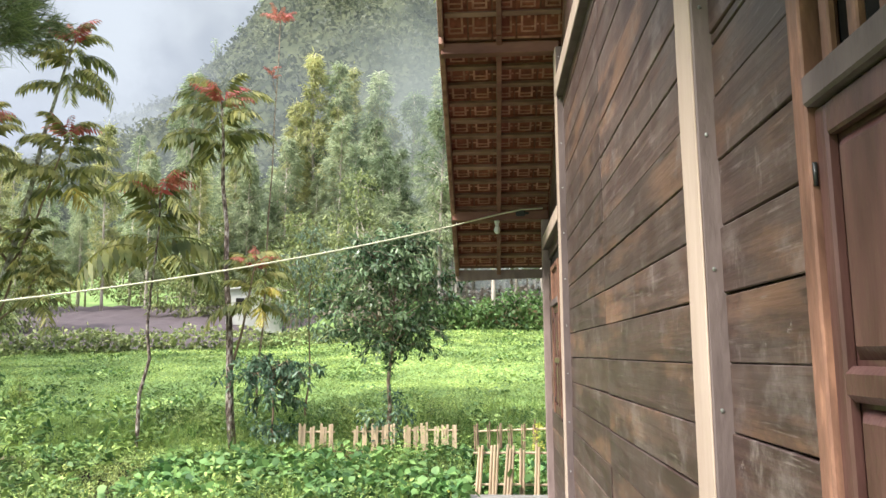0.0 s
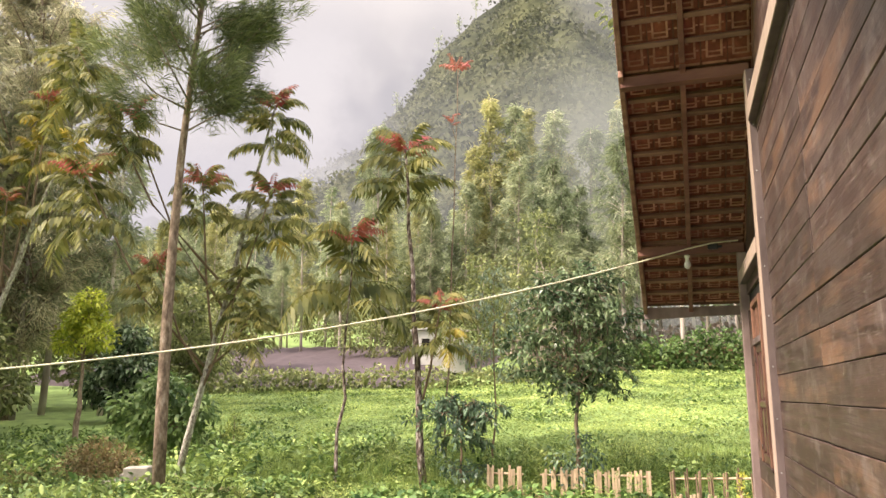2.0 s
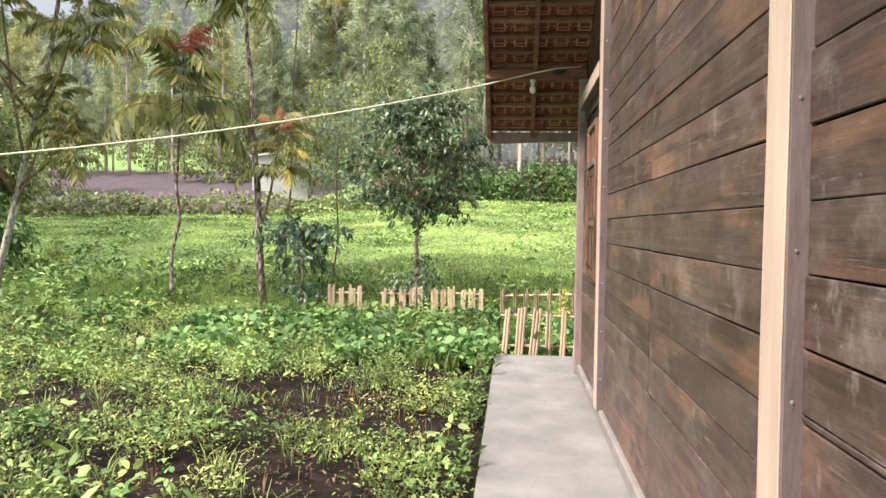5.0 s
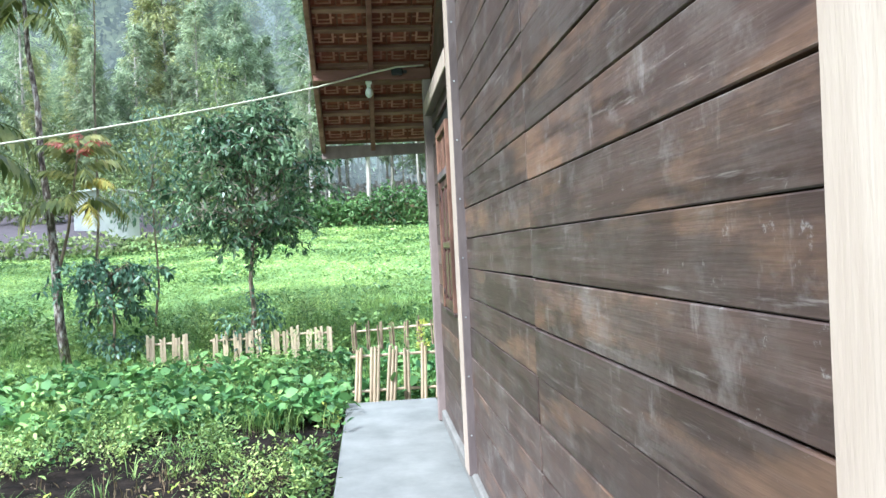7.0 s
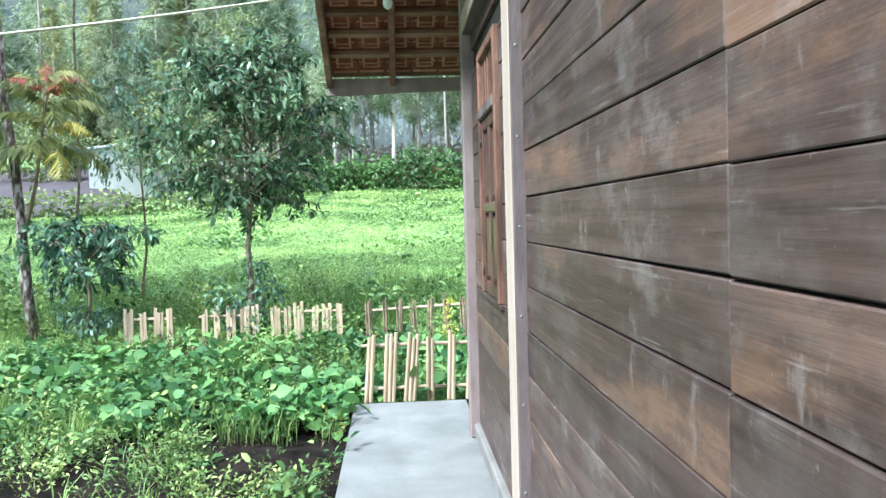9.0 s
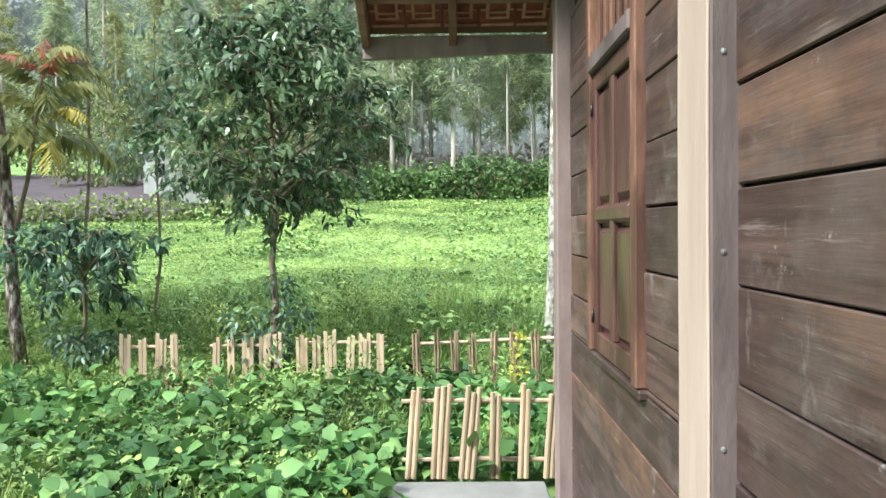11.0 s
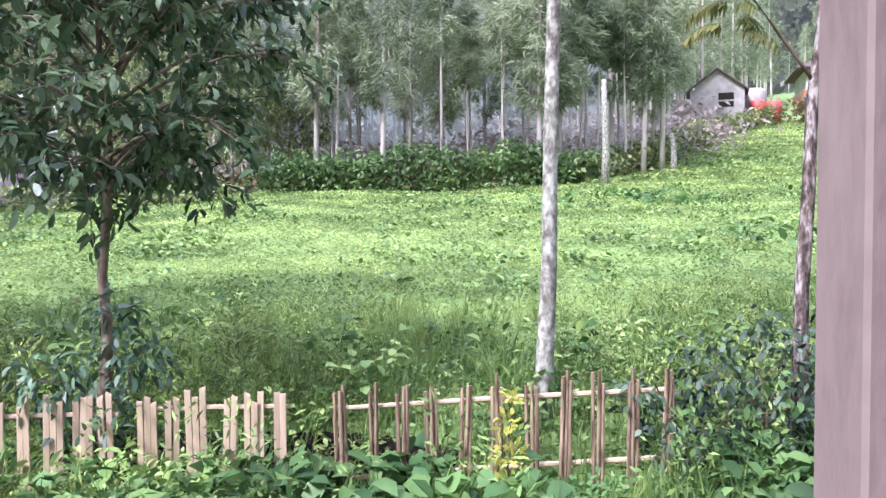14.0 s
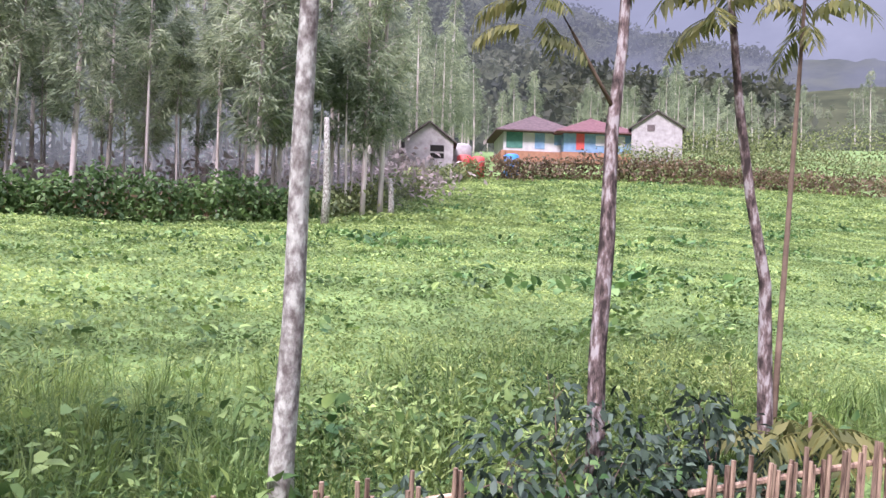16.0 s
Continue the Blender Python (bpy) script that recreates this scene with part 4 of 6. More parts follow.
leafy_tree("dark_garden_shrub", "dense dark green shrub in the garden edge", -10.4, 13.2, 0.5, 0.04,
           [(0, 0, 0.7, 0.6), (0.6, 0, 0.6, 0.5), (-0.5, 0, 0.9, 0.55), (0.2, 0, 1.35, 0.5), (0.9, 0.1, 0.95, 0.4)], 1500, 0.17, 0.075, F_HEDGE, M_TWIG, 0.5, 16)
leafy_tree("small_conical_shrub", "small feathery green bush in the field", -9.2, 14.2, 0.3, 0.015,
           [(0, 0, 0.25, 0.25), (0, 0, 0.5, 0.18), (0, 0, 0.7, 0.1)], 500, 0.09, 0.02, F_FINE, M_TWIG, -0.3, 17)
leafy_tree("dry_brown_bush", "rounded brown and green bush beside concrete blocks", -9.55, 10.7, 0.2, 0.02,
           [(0, 0, 0.5, 0.48), (0.45, 0, 0.42, 0.38), (-0.45, 0.1, 0.42, 0.4), (0.1, 0, 0.15, 0.45)], 2600, 0.08, 0.026, F_DRYBUSH, M_TWIG, -0.1, 18)
leafy_tree("dark_bank_shrub", "dark blue-green leafy shrub at the foot of a tree", 2.15, 10.82, 0.4, 0.012,
           [(0, 0, 0.32, 0.34), (0.45, -0.1, 0.25, 0.3), (-0.5, 0, 0.25, 0.32), (0.25, 0, 0.68, 0.26), (-0.3, 0, 0.62, 0.24), (0.7, 0.1, 0.5, 0.22), (-0.75, 0, 0.5, 0.16), (0.0, 0.1, 0.85, 0.14)], 1350, 0.068, 0.027, F_SCRUB, M_TWIG, 0.6, 19)
leafy_tree("dark_bank_shrub", "dark leafy scrub between two trunks behind the fence", 3.0, 10.78, 0.4, 0.012,
           [(0, 0, 0.3, 0.32), (0.45, 0, 0.3, 0.3), (-0.4, 0, 0.4, 0.3), (0.15, 0.1, 0.62, 0.24), (0.8, 0.1, 0.35, 0.28), (-0.1, 0, 0.8, 0.14)], 1100, 0.070, 0.030, F_SCRUB, M_TWIG, 0.6, 25)
leafy_tree("dark_bank_shrub", "broad grey-green leaves mixed in the bank shrub", 1.75, 10.75, 0.3, 0.01,
           [(0, 0, 0.3, 0.3), (0.5, 0.05, 0.35, 0.3), (0.9, 0, 0.3, 0.3), (0.3, 0, 0.55, 0.2)], 260, 0.072, 0.038, F_DEEP, M_TWIG, 0.5, 22)
leafy_tree("yellow_weed", "upright weed with yellow green leaves by the fence", 0.62, 10.45, 0.45, 0.007,
           [(0, 0, 0.15, 0.09), (0.01, 0, 0.32, 0.08), (0, 0, 0.48, 0.06), (0.03, 0, 0.6, 0.04)], 260, 0.05, 0.022, F_YELLOW, M_TWIG, -0.2, 20)
leafy_tree("yellow_weed", "dry reddish weed among the garden leaves", -1.95, 10.1, 0.2, 0.006,
           [(0, 0, 0.15, 0.15), (0.15, 0, 0.22, 0.12), (-0.12, 0, 0.25, 0.1)], 240, 0.06, 0.02, F_DRY, M_TWIG, 0.2, 21)


# trees with pinnate fronds in tufts
def frond_mesh(mat, seed, length=0.74, pairs=13, up=28, down=-58):
    """One pinnate leaf: a rib that rises and bows over, with opposite pairs of drooping oval leaflets."""
    rng = np.random.default_rng(seed)
    q = []
    pts, ways = [np.zeros(3)], []
    n = pairs + 2
    bend = rng.uniform(-0.25, 0.25)
    for i in range(n):
        s = i / n
        e = radians(up + (down - up) * s ** 1.1)
        d = unit(np.array([math.cos(e), bend * s, math.sin(e)]))
        ways.append(d)
        pts.append(pts[-1] + d * length / n)
    for i in range(n):
        w = 0.006 * (1 - 0.7 * i / n)
        q.append([pts[i] + (0, w, 0), pts[i] - (0, w, 0), pts[i + 1] - (0, w, 0), pts[i + 1] + (0, w, 0)])
        q.append([pts[i] + (w, 0, w), pts[i] - (w, 0, w), pts[i + 1] - (w, 0, w), pts[i + 1] + (w, 0, w)])
    for i in range(2, n + 1):
        s = i / n
        ln = length * 0.30 * math.sin(math.pi * (0.28 + 0.52 * s)) * rng.uniform(0.8, 1.15)
        d0 = ways[min(i, n - 1)]
        for side in (-1, 1):
            if rng.random() < 0.06:
                continue
            d = unit(d0 * 0.40 + np.array([0, side * 0.75, -0.80 + rng.uniform(-0.35, 0.35)]))
            wv = unit(d0 + np.array([0, 0, rng.uniform(-0.3, 0.3)])) * ln * 0.165
            mid = pts[i] + d * ln * 0.45
            q.append([pts[i], mid + wv, pts[i] + d * ln + np.array([0, 0, -0.18 * ln]), mid - wv])
    return quads("frond", np.array(q), mat)


FROND = [frond_mesh(F_SUMAC, k, down=-55 - 9 * k) for k in range(4)]
FROND_Y = [frond_mesh(F_SUMACYELLOW, k + 5) for k in range(2)]
FROND_R = [frond_mesh(F_RED, k + 9, 0.44, 8, 32, -30) for k in range(2)]


def frond_tree(label, base, tips, stem_r, seed, bark=M_BARKRED, size=1.0, red=0.35, forks=None, sag=0.12, limb_r=0.45, yellow=0.10, knee=None, green=True, fronds=19):
    """base (x, y); tips: list of (x, y, z, tuft size) in the world; forks: height share at which limbs leave the stem."""
    r = random.Random(seed)
    rng = np.random.default_rng(seed)
    bx, by = base
    bz = gz(bx, by)
    t = thing("pinnate_leaf_tree", label, "tree", pose(bx, by, bz))
    local = [(x - bx, y - by, z - bz, s) for x, y, z, s in tips]
    main = local[0]
    stem = branchy(rng, (0, 0, -0.15), main[:3], 0.005, 9)
    if knee:
        kn = (knee[0] - bx, knee[1] - by, knee[2] - bz)
        stem = branchy(rng, (0, 0, -0.15), kn, 0.008, 5) + branchy(rng, kn, main[:3], 0.008, 5)[1:]
    put("trunk", tubes_mesh("trunk", [(stem, [stem_r * (1.2 - 0.85 * i / 8) for i in range(9)])], bark, 9, 0.08), t)
    for k, (x, y, z, s) in enumerate(local[1:]):
        share = (forks[k] if forks else r.uniform(0.35, 0.6))
        i = share * 8
        p = np.array(stem[int(i)]) * (1 - i % 1) + np.array(stem[min(8, int(i) + 1)]) * (i % 1)
        e = np.array((x, y, z))
        mid = (p + e) / 2 + np.array([0, 0, -sag * np.linalg.norm(e - p)])
        limb = [tuple(p), tuple(p * 0.55 + mid * 0.45), tuple(mid), tuple(mid * 0.45 + e * 0.55 + np.array([0, 0, -0.02])), tuple(e)]
        put("limb", tubes_mesh("limb", [(limb, [stem_r * limb_r * (1 - 0.14 * j) for j in range(5)])], M_TWIG, 6), t)
    for x, y, z, s in local:
        n = fronds if green else 0
        for j in range(n):
            f = j / n
            a = j * 2.399 + r.uniform(-0.6, 0.6)
            up = 30 * (1 - f) - 6 * f + r.uniform(-16, 16)
            k = s * (0.60 + 0.45 * f) * r.uniform(0.75, 1.15)
            me = r.choice(FROND_Y) if r.random() < yellow and (j > n * 0.6 or yellow > 0.3) else r.choice(FROND)
            m = Matrix.Translation((x + 0.05 * s * r.uniform(-1, 1), y, z + 0.05 * s - 0.80 * s * f ** 1.1)) @ Matrix.Rotation(a, 4, "Z") @ Matrix.Rotation(radians(-up), 4, "Y") @ Matrix.Rotation(r.uniform(-0.3, 0.3), 4, "X") @ Matrix.Diagonal((k, k, k, 1))
            put("frond", me, t, m=m)
        if r.random() < red * 2.2:
            for j in range(7):
                m = Matrix.Translation((x, y, z + 0.04 - 0.03 * j)) @ Matrix.Rotation(j * 0.9 + r.random(), 4, "Z") @ Matrix.Rotation(radians(-r.uniform(0, 45)), 4, "Y") @ Matrix.Diagonal((s * 0.85, s * 0.85, s * 0.85, 1))
                put("young_frond", r.choice(FROND_R), t, m=m)
    return t


frond_tree("slim tree with tufts of pinnate leaves and red young tips", (-3.86, 11.17), [(-4.25, 11.2, 5.6, 1.45), (-3.62, 11.2, 2.95, 1.05)], 0.055, 1, forks=[0.22], red=1)
frond_tree("tall bare stem topped by red young leaves", (-3.95, 12.6), [(-3.65, 12.3, 7.5, 0.95), (-3.8, 12.35, 6.5, 0.5)], 0.018, 2, bark=M_BARK, red=1, forks=[0.8], green=False)
frond_tree("thin young tree with drooping pinnate leaves and red tips", (-5.32, 11.1), [(-5.1, 11.0, 4.05, 1.75)], 0.028, 3, yellow=0.06, red=1)
frond_tree("branching tree with many tufts of pinnate leaves", (-8.3, 11.1),
           [(-7.0, 11.6, 6.9, 1.35), (-6.9, 11.4, 5.1, 1.4), (-8.0, 10.9, 5.3, 1.2), (-9.4, 9.6, 5.2, 1.5), (-8.5, 10.5, 3.7, 1.25), (-7.3, 11.2, 3.6, 1.1), (-9.5, 9.3, 7.3, 1.4), (-6.9, 11.0, 2.9, 0.9), (-8.9, 10.0, 6.3, 1.2)], 0.055, 4, bark=M_BARKPALE,
           forks=[0.4, 0.35, 0.3, 0.28, 0.25, 0.5, 0.3, 0.45])
frond_tree("forked pale-barked tree with yellow and reddish pinnate tufts", (-13.9, 11.85),
           [(-12.2, 12.0, 6.9, 1.15), (-14.3, 11.7, 6.1, 1.1), (-13.3, 12.2, 7.0, 1.1), (-15.3, 11.2, 6.3, 1.05), (-13.3, 11.6, 5.6, 0.95), (-14.4, 11.6, 7.5, 1.1), (-12.9, 12.0, 7.9, 1.1), (-15.6, 11.4, 7.3, 1.0), (-14.0, 11.7, 5.2, 0.8)],
           0.075, 5, bark=M_BARKPALE, forks=[0.52, 0.56, 0.6, 0.5, 0.54, 0.7, 0.5, 0.58], knee=(-13.5, 11.9, 3.3), yellow=0.38, red=0.3, sag=0.06, limb_r=0.42)
frond_tree("leaning grey-red trunk with a side limb and pinnate leaves", (2.43, 11.0), [(2.62, 11.0, 3.75, 0.75), (2.02, 10.97, 2.84, 0.55), (2.95, 11.05, 3.3, 0.5)], 0.042, 6, forks=[0.53, 0.75], sag=0.02, limb_r=0.28, knee=(2.51, 11.0, 2.1), yellow=0.0, fronds=11)
frond_tree("twin-stemmed red-brown tree with pinnate leaves", (3.70, 11.0), [(3.25, 11.0, 3.25, 0.72), (3.99, 11.05, 3.3, 0.66)], 0.042, 7, forks=[0.10], sag=0.0, limb_r=0.5, red=0, knee=(3.62, 11.0, 1.37), yellow=0.03, fronds=13)

fern = thing("fern_shrub", "feathery dark fronds arching beside a trunk", "fern", pose(3.75, 10.8, gz(3.75, 10.8) + 0.1))
for j in range(9):
    fm = Matrix.Translation((0, 0, 0.35 + 0.03 * j)) @ Matrix.Rotation(j * 2.399, 4, "Z") @ Matrix.Rotation(radians(-20 + 5 * j), 4, "Y") @ Matrix.Diagonal((0.75, 0.75, 0.75, 1))
    put("frond", FROND[j % 3], fern, m=fm)
v, f = tube([(0, 0, -0.1), (0.01, 0, 0.3), (0, 0, 0.62)], [0.02, 0.016, 0.01], 6)
put("stem", mesh_of("stem", v, f, M_TWIG, True), fern)

white_tree = thing("pale_trunk_tree", "straight tall trunk with pale lichen-covered bark", "tree", pose(1.0, 11.33, gz(1.0, 11.33)))
rng = np.random.default_rng(31)
stem = [(0, 0, -0.2), (0.0, 0, 0.3), (0.03, 0, 0.9), (0.035, 0.0, 1.6), (0.06, 0.02, 2.4), (0.09, 0.02, 3.4), (0.11, 0, 5.0), (0.15, 0, 7.5)]
put("trunk", tubes_mesh("trunk", [(stem, [0.072, 0.054, 0.047, 0.045, 0.042, 0.040, 0.037, 0.028])], M_BARKPALE, 14, 0.06), white_tree)
limbs = [(branchy(rng, (0.12, 0, 4.6 + 0.45 * i), (0.12 + 1.3 * math.cos(i * 2.4), 1.3 * math.sin(i * 2.4), 5.6 + 0.4 * i), 0.05, 5), [0.02, 0.017, 0.014, 0.01, 0.005]) for i in range(7)]
tagged(put("limb", tubes_mesh("limb", limbs, M_BARKPALE, 5), white_tree), kind="stuff")
tagged(put("crown", quads("crown", crown_leaves(rng, [l[0][-1] for l in limbs], [0.7] * 7, 2400, 0.16, 0.05, 0.6), F_OLIVE), white_tree), kind="stuff")


# needle-leaved trees
def needle_clumps(rng, tips, dirs, per, length, width, droop):
    n = len(tips)
    c = np.repeat(tips, per, axis=0) + rng.normal(size=(n * per, 3)) * length * 0.28
    d = np.repeat(dirs, per, axis=0) * 0.8 + rng.normal(size=(n * per, 3)) * 0.45
    d[:, 2] -= droop
    d = unit(d)
    side = unit(np.cross(d, rng.normal(size=(n * per, 3))))
    ln = (length * rng.uniform(0.6, 1.3, n * per))[:, None]
    w = (width * rng.uniform(0.7, 1.2, n * per))[:, None]
    mid = c + d * ln * 0.5
    return np.stack([c, mid + side * w, c + d * ln + np.array([0, 0, -0.12]) * ln, mid - side * w], axis=1)


def needle_tree_parts(seed, height, crown_from, spread, branches, per, needle, width, trunk_r, bark, leaf, droop=0.5, sides=8, taper=1.0, density=9, bend=0.0):
    """Meshes of a casuarina: a tapering trunk, rising limbs and hanging needle sprays."""
    rng = np.random.default_rng(seed)
    trunk = [(0.02 * height * math.sin(3 * s + seed) * 0.6 + bend * s * s, 0.015 * height * math.cos(2 * s + seed) * s, height * s - 0.3 * (s == 0)) for s in np.linspace(0, 1, 9)]
    tr = tubes_mesh("trunk", [(trunk, [trunk_r * (1.15 - 1.0 * s) + 0.008 for s in np.linspace(0, 1, 9)])], bark, sides, 0.06)
    items, tips, dirs = [], [], []
    for b in range(branches):
        s = crown_from + (1 - crown_from) * (b + rng.uniform(0, 1)) / branches
        s = min(s, 0.985)
        i = s * 8
        p = np.array(trunk[int(i)]) * (1 - i % 1) + np.array(trunk[min(8, int(i) + 1)]) * (i % 1)
        u = (s - crown_from) / (1 - crown_from)
        ln = spread * (0.25 + 1.0 * math.sin(math.pi * min(1, 0.18 + 0.85 * u)) ** 0.9 * taper) * rng.uniform(0.6, 1.25)
        a = rng.uniform(0, 2 * math.pi)
        rise = rng.uniform(0.25, 0.9)
        e = p + np.array([math.cos(a) * ln, math.sin(a) * ln, ln * rise])
        limb = branchy(rng, tuple(p), tuple(e), 0.04, 4)
        items.append((limb, [trunk_r * 0.22, trunk_r * 0.16, trunk_r * 0.1, trunk_r * 0.04]))
        for k in range(density):
            f = rng.uniform(0.25, 1.05)
            tips.append(p + (e - p) * f + rng.normal(size=3) * ln * 0.07)
            dirs.append(unit(e - p))
    lm = tubes_mesh("limb", items, bark, 4, 0)
    q = needle_clumps(rng, np.array(tips), np.array(dirs), per, needle, width, droop)
    return tr, lm, quads("crown", q, leaf)


def needle_tree(label, x, y, meshes, scale=1.0, turn=0.0, group=""):
    t = thing("casuarina_tree", label, "tree", pose(x, y, gz(x, y), 0, 0, turn) @ Matrix.Diagonal((scale, scale, scale, 1)), group)
    for nm, me in zip(("trunk", "limb", "crown"), meshes):
        o = put(nm, me, t)
        if nm != "trunk":
            tagged(o, kind="stuff")
    return t


needle_tree("tall slim casuarina with a pale trunk and feathery crown", -7.69, 9.95, needle_tree_parts(41, 10.8, 0.54, 1.3, 58, 40, 0.30, 0.0075, 0.085, M_BARK, F_NEEDLEDARK, 0.05, 10, density=15, bend=0.35))
BIG = needle_tree_parts(42, 15.0, 0.10, 2.7, 130, 17, 0.36, 0.017, 0.19, M_BARK, F_NEEDLE, 0.75, 10, density=16)
needle_tree("large dense casuarina with grey-green hanging needles", -17.75, 10.5, BIG)
needle_tree("large dense casuarina with grey-green hanging needles", -21.5, 13.8, BIG, 1.1, 70)
needle_tree("large dense casuarina with grey-green hanging needles", -19.8, 18.0, BIG, 0.95, 200)
needle_tree("large dense casuarina with grey-green hanging needles", -24.5, 9.0, BIG, 1.1, 130)
needle_tree("large dense casuarina with grey-green hanging needles", -25.5, 18.5, BIG, 1.05, 15)
needle_tree("large dense casuarina with grey-green hanging needles", -20.5, 8.2, BIG, 0.9, 250)

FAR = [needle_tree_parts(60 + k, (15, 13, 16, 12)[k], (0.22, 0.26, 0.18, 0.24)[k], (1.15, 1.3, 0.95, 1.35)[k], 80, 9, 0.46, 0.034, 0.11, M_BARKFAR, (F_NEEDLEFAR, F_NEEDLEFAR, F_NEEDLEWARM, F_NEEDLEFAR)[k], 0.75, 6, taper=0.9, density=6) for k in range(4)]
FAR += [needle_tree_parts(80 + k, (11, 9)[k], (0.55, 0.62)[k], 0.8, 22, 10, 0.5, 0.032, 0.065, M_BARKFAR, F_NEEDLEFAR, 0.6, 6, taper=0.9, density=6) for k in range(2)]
rf = random.Random(8)
LABEL_FAR = "tall casuarina with pale trunk in the hillside forest"


DEEP = []


def far_tree(x, y, lo, hi, kinds=(0, 1, 3, 1)):
    """A tree of the forest: a thing of its own near the field, one of the joined mass deeper in."""
    k, size, turn = rf.choice(kinds), rf.uniform(lo, hi), rf.uniform(0, 360)
    if math.hypot(x, y) > 59:
        DEEP.append((k, pose(x, y, gz(x, y), 0, 0, turn) @ Matrix.Diagonal((size, size, size, 1))))
    else:
        needle_tree(LABEL_FAR, x, y, FAR[k], size, turn, "hillside forest")


def deep_forest():
    """The trees deeper in the forest, joined: one mesh of stems, one of crowns."""
    def corners(me):
        co = np.empty(len(me.vertices) * 3, dtype=np.float32)
        me.vertices.foreach_get("co", co)
        return co.reshape(-1, 3)

    crowns = {}
    verts, faces = [], []
    for k, m in DEEP:
        a = np.array(m)
        stem = FAR[k][0]
        o = len(verts)
        verts += (corners(stem) @ a[:3, :3].T + a[:3, 3]).tolist()
        faces += [tuple(i + o for i in p.vertices) for p in stem.polygons]
        leaf = corners(FAR[k][2]).reshape(-1, 4, 3)[::2]
        crowns.setdefault(k == 2, []).append(leaf @ a[:3, :3].T + a[:3, 3])
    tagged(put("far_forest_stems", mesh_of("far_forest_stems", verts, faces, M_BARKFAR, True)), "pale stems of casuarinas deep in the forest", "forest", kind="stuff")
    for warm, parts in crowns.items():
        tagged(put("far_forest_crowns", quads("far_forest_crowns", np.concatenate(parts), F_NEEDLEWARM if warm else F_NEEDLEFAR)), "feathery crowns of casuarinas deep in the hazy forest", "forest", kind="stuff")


for row in range(6):
    for i in range(13):
        x = -8 + i * 2.75 + rf.uniform(-0.9, 0.9) + row * 0.5
        y = 39.5 + row * 5.6 + rf.uniform(-2.4, 2.4) + 0.2 * max(0, x - 12)
        if x > 13 + 0.40 * (y - 39):
            continue
        far_tree(x, y, 0.75, 1.1, (0, 1, 3, 1, 0, 2) if row > 1 else (0, 1, 3))
for i in range(64):
    az, d = radians(rf.uniform(5, 48)), rf.uniform(49, 60)
    far_tree(-math.sin(az) * d, math.cos(az) * d, 0.5, 0.8, (0, 1, 2, 3))
for i in range(40):
    az, d = radians(rf.uniform(5, 48)), rf.uniform(62, 95)
    far_tree(-math.sin(az) * d, math.cos(az) * d, 0.6, 1.0, (0, 1, 2, 3))
for i in range(46):
    x = -7 + i * 0.42 + rf.uniform(-0.5, 0.5)
    y = rf.uniform(38.6, 50) + 0.3 * max(0, x - 10)
    far_tree(x, y, 0.7, 1.0, (4, 5))
for i in range(46):
    az, d = radians(rf.uniform(-24, 8)), rf.uniform(58, 84)
    far_tree(-math.sin(az) * d, math.cos(az) * d, 0.7, 1.1, (0, 2, 3))
for i in range(30):
    az, d = radians(rf.uniform(3, 24)), rf.uniform(50, 62)
    far_tree(-math.sin(az) * d, math.cos(az) * d, 0.85, 1.2, (2, 2, 0, 1))
for i in range(26):
    az, d = radians(rf.uniform(38, 72)), rf.uniform(25, 48)
    far_tree(-math.sin(az) * d, math.cos(az) * d, 0.6, 0.95, (0, 1, 3))
for i in range(80):
    x, y = rf.uniform(22, 160), rf.uniform(88, 124)
    far_tree(x, y, 0.6, 1.0)

for x, y, sc in ((31.0, 72.0, 1.0), (34.5, 75.0, 1.15), (37.0, 80.0, 1.2), (33.0, 80.0, 1.2), (29.0, 76.0, 1.1), (39.5, 84.0, 1.2), (36.0, 88.0, 1.3), (24.0, 69.0, 1.0), (20.5, 64.0, 0.95), (66.0, 78.0, 0.9), (70.0, 80.0, 0.8), (76.0, 79.0, 0.8)):
    far_tree(x, y, sc, sc + 0.05, (0, 1, 3))

deep_forest()

for x, y, h in ((8.8, 35.3, 4.1), (13.7, 40.6, 1.8)):
    pt = thing("bare_pole_tree", "bare pale tree trunk standing in the field", "tree", pose(x, y, gz(x, y)))
    v, f = tube([(0, 0, -0.2), (0.05, 0, h * 0.3), (0.0, 0, h * 0.7), (-0.05, 0, h)], [0.17, 0.15, 0.12, 0.10], 8, 0.05)
    put("trunk", mesh_of("trunk", v, f, M_BARKPALE, True), pt)

